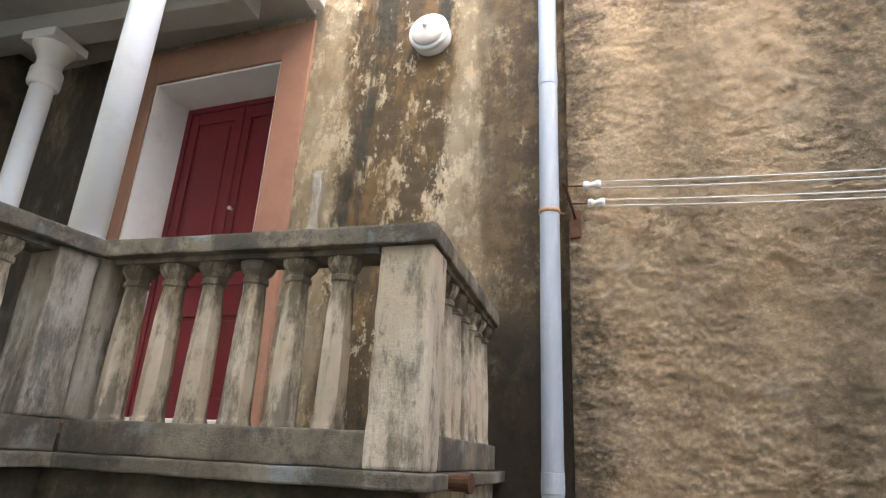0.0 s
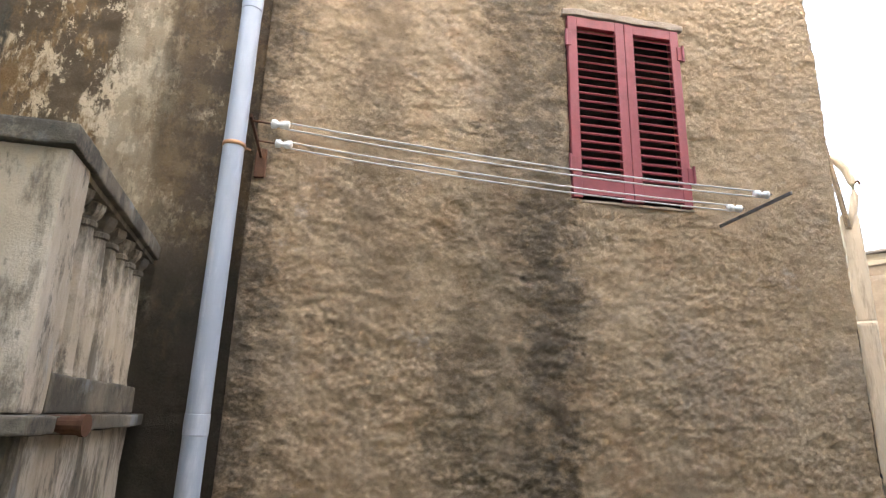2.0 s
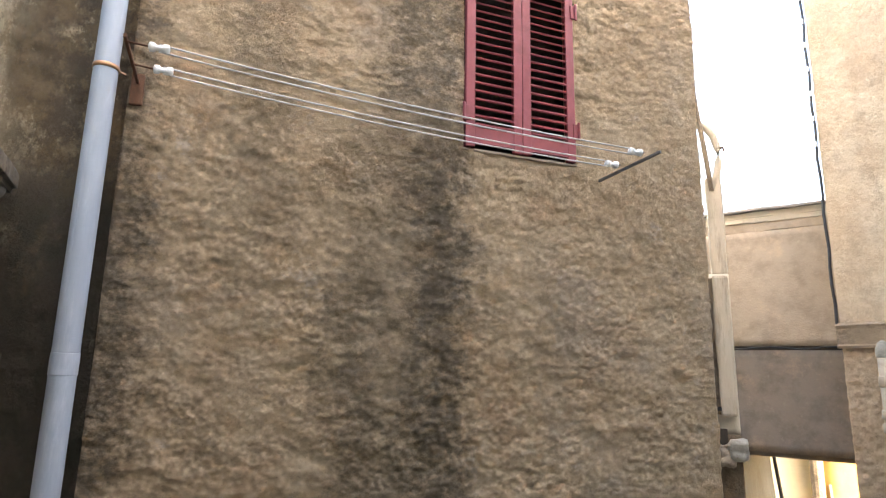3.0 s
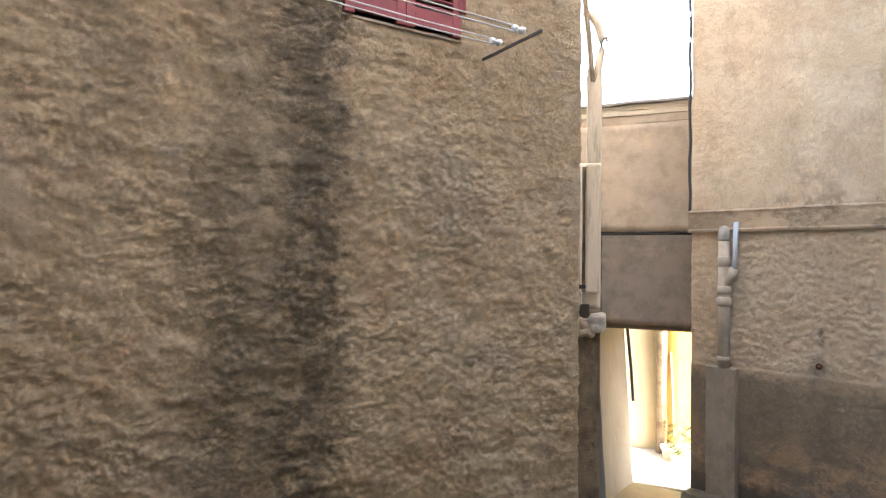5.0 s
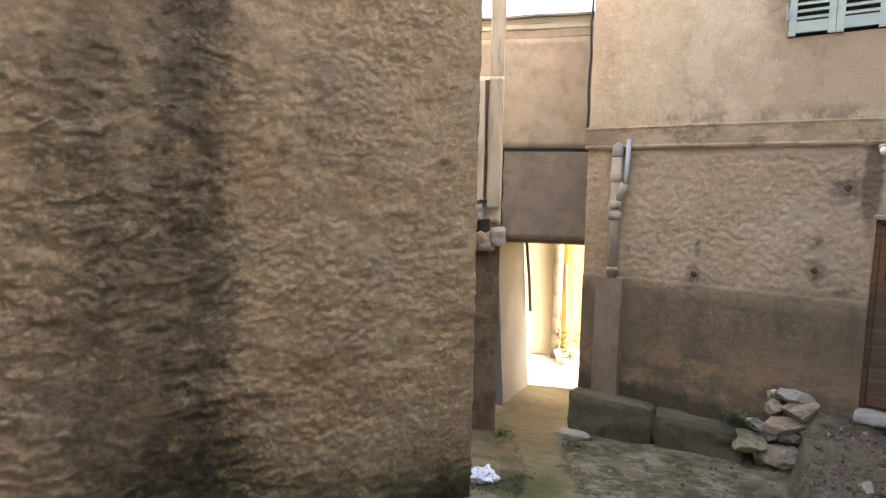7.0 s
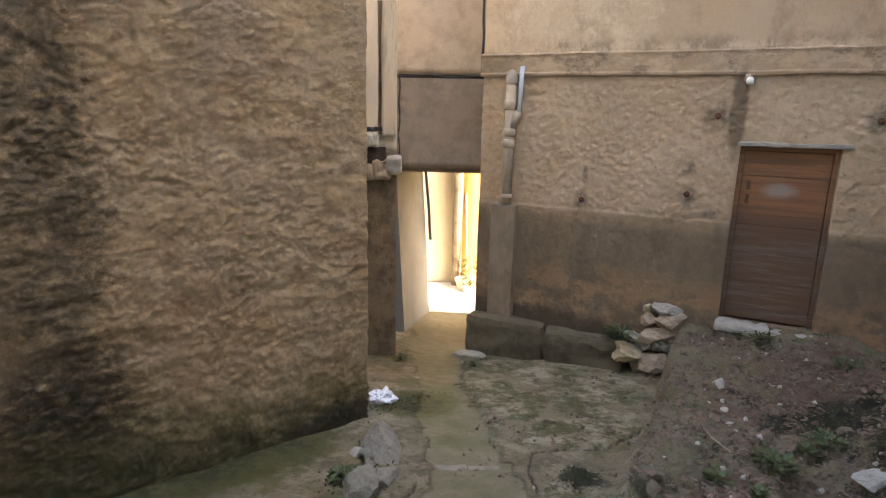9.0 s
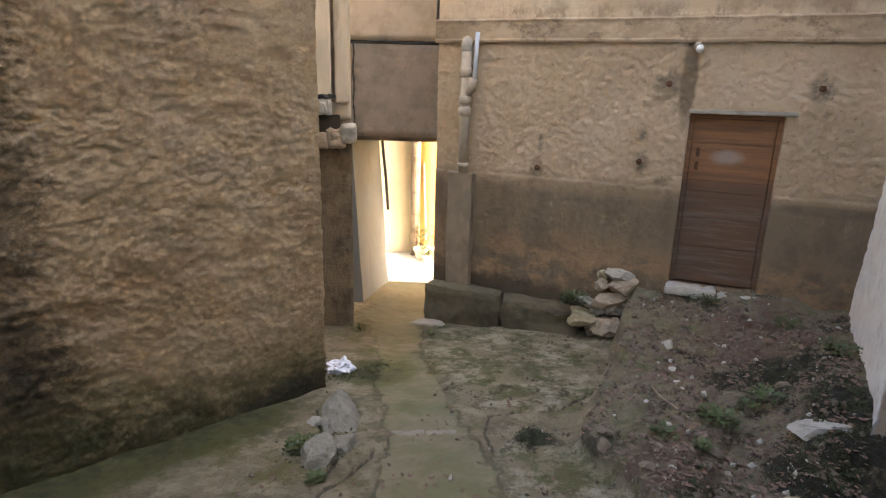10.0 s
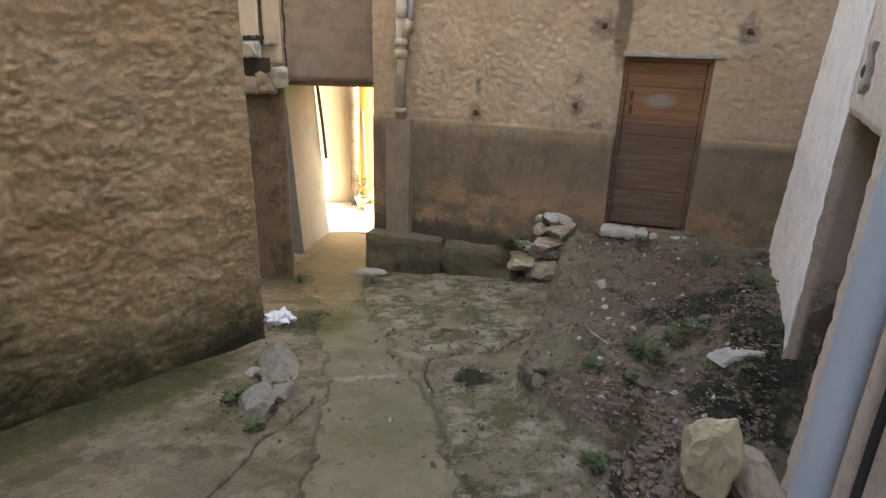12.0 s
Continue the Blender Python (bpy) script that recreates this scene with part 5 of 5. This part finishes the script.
def soil_pipe():
    t = thing("soil_pipe", WB, "old painted cast pipe with collars and a branch", "pipe")
    x, y = -2.19, -0.085
    part("shaft", tube([(x, y, 1.33), (x, y, 2.0), (x, y, 2.72)], 0.058, 18), M["old_pipe"], t, smooth=True)
    for z, r, h in ((1.99, 0.074, 0.10), (2.12, 0.074, 0.09), (2.42, 0.07, 0.11), (1.40, 0.066, 0.05)):
        part("collar", lathe([(0.058, z), (r, z + 0.01), (r, z + h - 0.01), (0.058, z + h)], 18), M["old_pipe"], t, smooth=True).location = (x, y, 0)
    part("branch", tube([(x, y, 2.20), (x + 0.06, y - 0.01, 2.30), (x + 0.105, y - 0.01, 2.40)], 0.05, 14), M["old_pipe"], t, smooth=True)
    part("vent", tube([(x + 0.105, y - 0.01, 2.36), (x + 0.115, y - 0.01, 2.6), (x + 0.125, y - 0.01, 2.90)], 0.025, 12), M["pipe"], t, "thin grey plastic vent pipe", True)
    part("cap", lathe([(0.06, 2.70), (0.066, 2.72), (0.066, 2.78), (0.045, 2.84), (0.012, 2.865)], 18), M["grey_stone"], t, "cement cap", True).location = (x, y, 0)


soil_pipe()
solid("pilaster", worn(box(-2.37, -2.06, -0.12, 0.02, -0.14, 1.33, 0.012), 0.15, 0.008, 10), M["pilaster"], WB, "plastered box round the foot of the soil pipe", "pilaster")
t = thing("overflow_pipe", WB, "short white overflow pipe above the door", "pipe")
part("stub", tube([(0.24, 0.03, 2.75), (0.24, -0.10, 2.735), (0.24, -0.13, 2.725)], 0.035, 14), M["white_plastic"], t, smooth=True)
part("elbow", tube([(0.20, -0.02, 2.77), (0.24, -0.03, 2.76)], 0.04, 12), M["old_pipe"], t)
for x, z in ((-0.216, 1.593), (1.352, 2.383), (-0.004, 2.397), (-1.313, 1.447)):
    t = thing("wall_tie", WB @ pose(x, -0.02, z, 90, 0, 0), "rusty iron wall tie in a dark stain", "wall tie", "iron wall ties")
    part("plate", lathe([(0.03, -0.02), (0.032, 0.008), (0.026, 0.014)], 12), M["rust"], t)
    part("pin", lathe([(0.012, 0.01), (0.012, 0.04), (0.006, 0.046)], 10), M["rust"], t)

t = thing("stone_plinth", WB, "mossy dark stone plinth along the wall foot", "plinth")
part("block", worn(box(-2.60, -1.605, -0.27, 0.02, -0.85, -0.06, 0.085), 0.2, 0.04, 13, 2), M["plinth"], t)
part("block", worn(box(-1.60, -0.66, -0.25, 0.02, -0.80, -0.10, 0.085), 0.2, 0.04, 13, 6), M["plinth"], t)


t = thing("cable", WB, "black cable down the edge of the tan house", "cable")
part("run", tube([(-2.605 + 0.008 * math.sin(i * 1.9), 0.02, 3.05 + 0.2 * i) for i in range(22)], 0.016, 8), M["black"], t)
for i in range(7):
    part("clip", box(-2.615, -2.592, -0.008, 0.03, 5.0 + 0.3 * i, 5.06 + 0.3 * i, 0.004), M["white_plastic"], t)
bm = bmesh.new()
for q in ((-0.78, -0.67, 4.10, 4.22), (-0.72, -0.65, 4.20, 4.34), (-0.70, -0.64, 3.96, 4.14)):
    join(bm, worn(box(q[0], q[1], -0.022, 0.02, q[2], q[3], 0.01), 0.05, 0.02, 3, q[2]))
solid("patch_chipped", bm, M["wall_b"], WB, "lumpy repaired plaster beside the green shutters", "patch")
t = thing("wall_patch", WR, "rough grey cement patch with a dark hole", "patch")
part("cement", worn(box(3.759, 3.899, -0.016, 0.04, 2.084, 2.304, 0.012), 0.05, 0.018, 6), M["grey_stone"], t)
part("hole", lathe([(0.022, 0.0), (0.03, 0.012), (0.014, 0.018)], 10), M["dark"], t).matrix_local = pose(3.829, -0.010, 2.174, 90, 0, 0)

# ---- loose stones, weeds and litter ----
def stone(x, y, z, size, mat, seed, label, group="", name="stone", turn=0.0):
    bm = bmesh.new()
    bmesh.ops.create_icosphere(bm, subdivisions=4, radius=0.5)
    rnd = random.Random(seed)
    for _ in range(15):
        n = Vector((rnd.gauss(0, 1), rnd.gauss(0, 1), rnd.gauss(0, 1))).normalized()
        d = rnd.uniform(0.25, 0.37)
        for v in bm.verts:
            k = v.co.dot(n)
            if k > d:
                v.co -= n * (k - d)
    for v in bm.verts:
        v.co = Vector((v.co.x * size[0], v.co.y * size[1], v.co.z * size[2])) * 1.35
        v.co += v.normal * min(size) * (0.07 * noise.fractal(v.co / min(size) * 3 + Vector((seed, 0, 0)), 0.6, 2.1, 5) - 0.05 * abs(noise.noise(v.co / min(size) * 2 + Vector((0, seed, 0)))))
    ob = new(name, mesh_of(bm, name, M[mat]))
    ob.matrix_world = pose(x, y, z + 0.5 * size[2], rnd.uniform(-12, 12), rnd.uniform(-12, 12), turn)
    return tagged(ob, label, "stone", group)


for i, (s, off, z, sx, sy, sz, mt) in enumerate((
        (-0.67, 0.20, -0.20, 0.32, 0.26, 0.27, "ochre_stone"), (-0.365, 0.22, -0.285, 0.36, 0.26, 0.28, "stone"), (-0.48, 0.10, -0.10, 0.18, 0.2, 0.22, "grey_stone"), (-0.30, 0.12, -0.085, 0.22, 0.2, 0.15, "grey_stone"),
        (-0.36, 0.14, 0.045, 0.42, 0.24, 0.15, "stone"), (-0.22, 0.12, 0.20, 0.31, 0.24, 0.19, "stone"), (-0.45, 0.11, 0.20, 0.18, 0.2, 0.17, "stone"), (-0.29, 0.10, 0.325, 0.36, 0.2, 0.10, "grey_stone"),
        (-0.46, 0.09, 0.32, 0.14, 0.16, 0.11, "ochre_stone"), (-0.62, 0.14, -0.01, 0.20, 0.15, 0.12, "grey_stone"), (-0.50, 0.12, -0.33, 0.22, 0.2, 0.24, "stone"))):
    p = WB @ Vector((s, -off, 0))
    stone(p.x, p.y, z - 0.5 * sz, (sx, sy, sz), mt, 40 + i, "rough broken stone in a heap by the wall", "stones heaped by the wall", turn=-80 + (i * 37) % 30)
p = WB @ Vector((-2.45, -0.42, 0))
stone(p.x, p.y, land(p.x, p.y) - 0.05, (0.50, 0.16, 0.10), "grey_stone", 61, "flat pale stone at the foot of the plinth", turn=100)
stone(2.95, -0.335, land(2.95, -0.335) - 0.03, (0.27, 0.22, 0.42), "ochre_stone", 71, "upright yellowish limestone block on the bank", turn=20)
stone(3.06, -0.56, land(3.06, -0.56) - 0.05, (0.46, 0.22, 0.22), "stone", 73, "grey layered stone beside the limestone block", turn=25)
stone(4.03, -0.43, land(4.03, -0.43) - 0.04, (0.14, 0.34, 0.10), "white_stone", 78, "white chalky stone on dark earth", turn=15)
stone(2.60, 2.02, land(2.60, 2.02) - 0.05, (0.27, 0.24, 0.17), "mossy_stone", 81, "grey stone set at the lane edge", "stones at the lane edge", turn=60)
stone(3.10, 2.30, land(3.10, 2.30) - 0.04, (0.50, 0.27, 0.15), "mossy_stone", 83, "large grey stone set at the lane edge", "stones at the lane edge", turn=50)
stone(3.02, 2.45, land(3.02, 2.45) - 0.02, (0.09, 0.10, 0.07), "white_stone", 85, "small white stone at the lane edge", "stones at the lane edge")
stone(2.72, 2.18, land(2.72, 2.18) - 0.05, (0.18, 0.24, 0.12), "mossy_stone", 87, "brown stone set at the lane edge", "stones at the lane edge")
stone(2.80, 2.02, land(2.80, 2.02) - 0.05, (0.2, 0.2, 0.12), "mossy_stone", 89, "mossy flat stone at the lane edge", "stones at the lane edge")
t = thing("kerb", pose(3.32, 1.78, land(3.32, 1.78), 0, 2, -48), "pale worn stone edge across the lane", "kerb")
part("stone", worn(box(-0.24, 0.02, -0.035, 0.035, -0.06, 0.010, 0.012), 0.1, 0.016, 6), M["mossy_stone"], t)
part("stone", worn(box(0.03, 0.25, -0.03, 0.03, -0.06, 0.004, 0.012), 0.1, 0.016, 6, 3), M["mossy_stone"], t)
# crumpled bag
bm = bmesh.new()
bmesh.ops.create_icosphere(bm, subdivisions=4, radius=0.10)
for v in bm.verts:
    k = noise.fractal(v.co * 16, 0.6, 2.0, 4)
    v.co = Vector((v.co.x * (1 + 0.55 * k), v.co.y * (1.1 + 0.5 * k), v.co.z * (0.55 + 0.4 * k)))
bag = new("plastic_bag", mesh_of(bm, "plastic_bag", M["bag"]))
bag.location = (4.01, 3.12, land(4.01, 3.12) + 0.045)
tagged(bag, "crumpled white and blue plastic bag on the moss", "bag")


def weed(x, y, r, n, seed, label="small green weed growing from the ground"):
    rnd = random.Random(seed)
    bm = bmesh.new()
    for _ in range(n):
        a, q = rnd.uniform(0, 6.283), r * math.sqrt(rnd.random())
        c = Vector((q * math.cos(a), q * math.sin(a), rnd.uniform(0.01, 0.55 * r + 0.02)))
        d = Vector((math.cos(a), math.sin(a), rnd.uniform(-0.2, 0.9))).normalized()
        s = Vector((-d.y, d.x, rnd.uniform(-0.4, 0.4))).normalized()
        L = rnd.uniform(0.012, 0.028)
        bm.faces.new([bm.verts.new(c + v) for v in (-d * L, s * L * 0.55, d * L, -s * L * 0.55)])
    ob = new("weed", mesh_of(bm, "weed", M["leaf"]))
    ob.location = (x, y, land(x, y))
    return tagged(ob, label, "weed", "weeds")


W = WB @ Vector((-0.74, -0.20, 0))
weed(W.x, W.y, 0.17, 320, 1, "bushy green weed between plinth and stones").location.z = -0.04
for i, (x, y, r, n) in enumerate(((4.07, 0.08, 0.12, 200), (2.87, 0.12, 0.07, 90), (5.42, -0.55, 0.14, 150), (4.35, -0.06, 0.07, 60), (6.85, 0.70, 0.12, 110), (3.64, 0.11, 0.06, 50), (2.64, 2.22, 0.09, 120), (2.40, 1.85, 0.05, 50), (6.26, -0.19, 0.12, 110), (3.75, 0.32, 0.08, 70), (5.3, 4.0, 0.09, 70), (4.44, -0.14, 0.11, 110), (3.3, -0.5, 0.08, 70), (6.75, 0.55, 0.12, 100), (5.6, 3.2, 0.05, 40))):
    weed(x, y, r, n, 10 + i)


def litter():
    """Pebbles, chips and dry leaves strewn over the bank and lane edges."""
    rnd = random.Random(5)
    lumps = bmesh.new()
    for i in range(230):
        x = rnd.uniform(2.3, 6.7)
        y = rnd.uniform(-0.62, bank_edge(x) - 0.02)
        s = rnd.choice((0.015, 0.02, 0.025, 0.03, 0.035, 0.055))
        b = bmesh.new()
        bmesh.ops.create_icosphere(b, subdivisions=2, radius=1)
        for v in b.verts:
            v.co *= 1 + 0.35 * noise.noise(v.co * 1.3 + Vector((i * 3.1, 0, 0)))
        bmesh.ops.transform(b, matrix=pose(x, y, land(x, y) - s * 0.1, rnd.uniform(0, 40), rnd.uniform(0, 40), rnd.uniform(0, 360)) @ Matrix.Diagonal((s, s * rnd.uniform(0.5, 1), s * rnd.uniform(0.35, 0.6), 1)), verts=b.verts)
        join(lumps, b)
    solid("rubble", lumps, M["earth_stone"], Matrix(), "half-buried earthy rubble on the bank", "rubble", kind="stuff")
    tufts = bmesh.new()
    for cx, cy, rx, ry, n in ((4.3, -0.52, 0.5, 0.18, 1500), (3.75, -0.5, 0.35, 0.2, 900), (4.95, -0.2, 0.40, 0.26, 900), (5.4, -0.5, 0.3, 0.14, 500), (3.62, 1.08, 0.16, 0.11, 350), (4.05, 2.95, 0.45, 0.14, 500), (2.75, 2.15, 0.25, 0.22, 260), (3.2, 0.08, 0.5, 0.05, 350), (6.2, 3.3, 0.5, 0.08, 300), (6.9, 0.75, 0.12, 0.3, 260)):
        for _ in range(n):
            x, y = rnd.gauss(cx, rx * 0.5), rnd.gauss(cy, ry * 0.5)
            if y < -0.66 or noise.noise(Vector((x * 9, y * 9, 5))) < rnd.uniform(-0.3, 0.3):
                continue
            s, a = rnd.uniform(0.006, 0.016), rnd.uniform(0, 6.3)
            c = Vector((x, y, land(x, y) + rnd.uniform(0.0, 0.018)))
            d, e = Vector((math.cos(a), math.sin(a), rnd.uniform(-0.2, 0.8))) * s, Vector((-math.sin(a), math.cos(a), rnd.uniform(-0.5, 0.5))) * s * 0.6
            tufts.faces.new([tufts.verts.new(c + v) for v in (-d, e, d, -e)])
    solid("moss_tufts", tufts, M["moss_leaf"], Matrix(), "dark cushions of moss on the earth and in joints", "moss", kind="stuff")
    groups = {"pebbles": bmesh.new(), "chips": bmesh.new(), "dry_leaves": bmesh.new()}
    n = 0
    while n < 8500:
        x, y = rnd.uniform(2.0, 6.9), rnd.uniform(-0.65, 2.2)
        k = bank(x, y)
        if rnd.random() > 0.07 + 0.93 * k or (x > 6.7 and y > 1):
            continue
        if noise.noise(Vector((x * 2.1, y * 2.6, 3))) + 0.5 * noise.noise(Vector((x * 7, y * 7, 8))) < rnd.uniform(-0.35, 0.35):
            continue
        n += 1
        z = land(x, y)
        u = rnd.random()
        if u < 0.62:
            b, s = groups["dry_leaves"], rnd.uniform(0.008, 0.026)
            a = rnd.uniform(0, 6.3)
            d, e = Vector((math.cos(a), math.sin(a), rnd.uniform(-0.3, 0.3))) * s, Vector((-math.sin(a), math.cos(a), rnd.uniform(-0.4, 0.4))) * s * 0.5
            c = Vector((x, y, z + 0.008))
            b.faces.new([b.verts.new(c + v) for v in (-d, e, d, -e)])
        else:
            b = groups["pebbles" if u < 0.975 else "chips"]
            s = rnd.choice((0.004, 0.005, 0.006, 0.007, 0.009, 0.012, 0.02, 0.028))
            m = pose(x, y, z + s * 0.25, rnd.uniform(0, 90), rnd.uniform(0, 90), rnd.uniform(0, 360)) @ Matrix.Diagonal((s, s * rnd.uniform(0.6, 1), s * rnd.uniform(0.4, 0.8), 1))
            vs = [b.verts.new(m @ Vector(q)) for q in ((1, 0, 0), (-1, 0.1, 0), (0, 1, 0.1), (0.1, -1, 0), (0, 0.1, 1), (0, 0, -1))]
            for f in ((0, 2, 4), (2, 1, 4), (1, 3, 4), (3, 0, 4), (2, 0, 5), (1, 2, 5), (3, 1, 5), (0, 3, 5)):
                b.faces.new([vs[i] for i in f])
    for name, mt, label in (("pebbles", "earth_stone", "small brown stones strewn on the earth"), ("chips", "white_stone", "white stone chips strewn on the earth"), ("dry_leaves", "dry_leaf", "dry brown leaves strewn on the earth")):
        solid(name, groups[name], M[mt], Matrix(), label, "litter", kind="stuff")


litter()
for i, (x, y, r) in enumerate(((5.31, 0.63, 0.075), (5.01, 0.54, 0.035), (4.82, 0.50, 0.04), (4.60, 0.42, 0.035), (4.11, 0.52, 0.03), (3.92, 0.66, 0.025), (3.90, 0.33, 0.03), (3.39, 0.21, 0.035), (3.46, -0.04, 0.03), (4.50, 0.36, 0.02), (4.9, 0.62, 0.025))):
    stone(x, y, land(x, y) - 0.3 * r, (1.4 * r, 1.1 * r, 0.7 * r), "white_stone", 200 + i, "white chalk lump lying on the bank", "white lumps on the bank", turn=i * 47)
t = thing("twig", Matrix(), "pale bent twig lying on the bank", "twig")
part("stem", tube([(x, y, land(x, y) + h) for x, y, h in ((4.45, 0.57, 0.02), (4.34, 0.535, 0.03), (4.23, 0.46, 0.035), (4.13, 0.37, 0.025), (4.03, 0.24, 0.015))], 0.0045, 6), M["stone"], t)
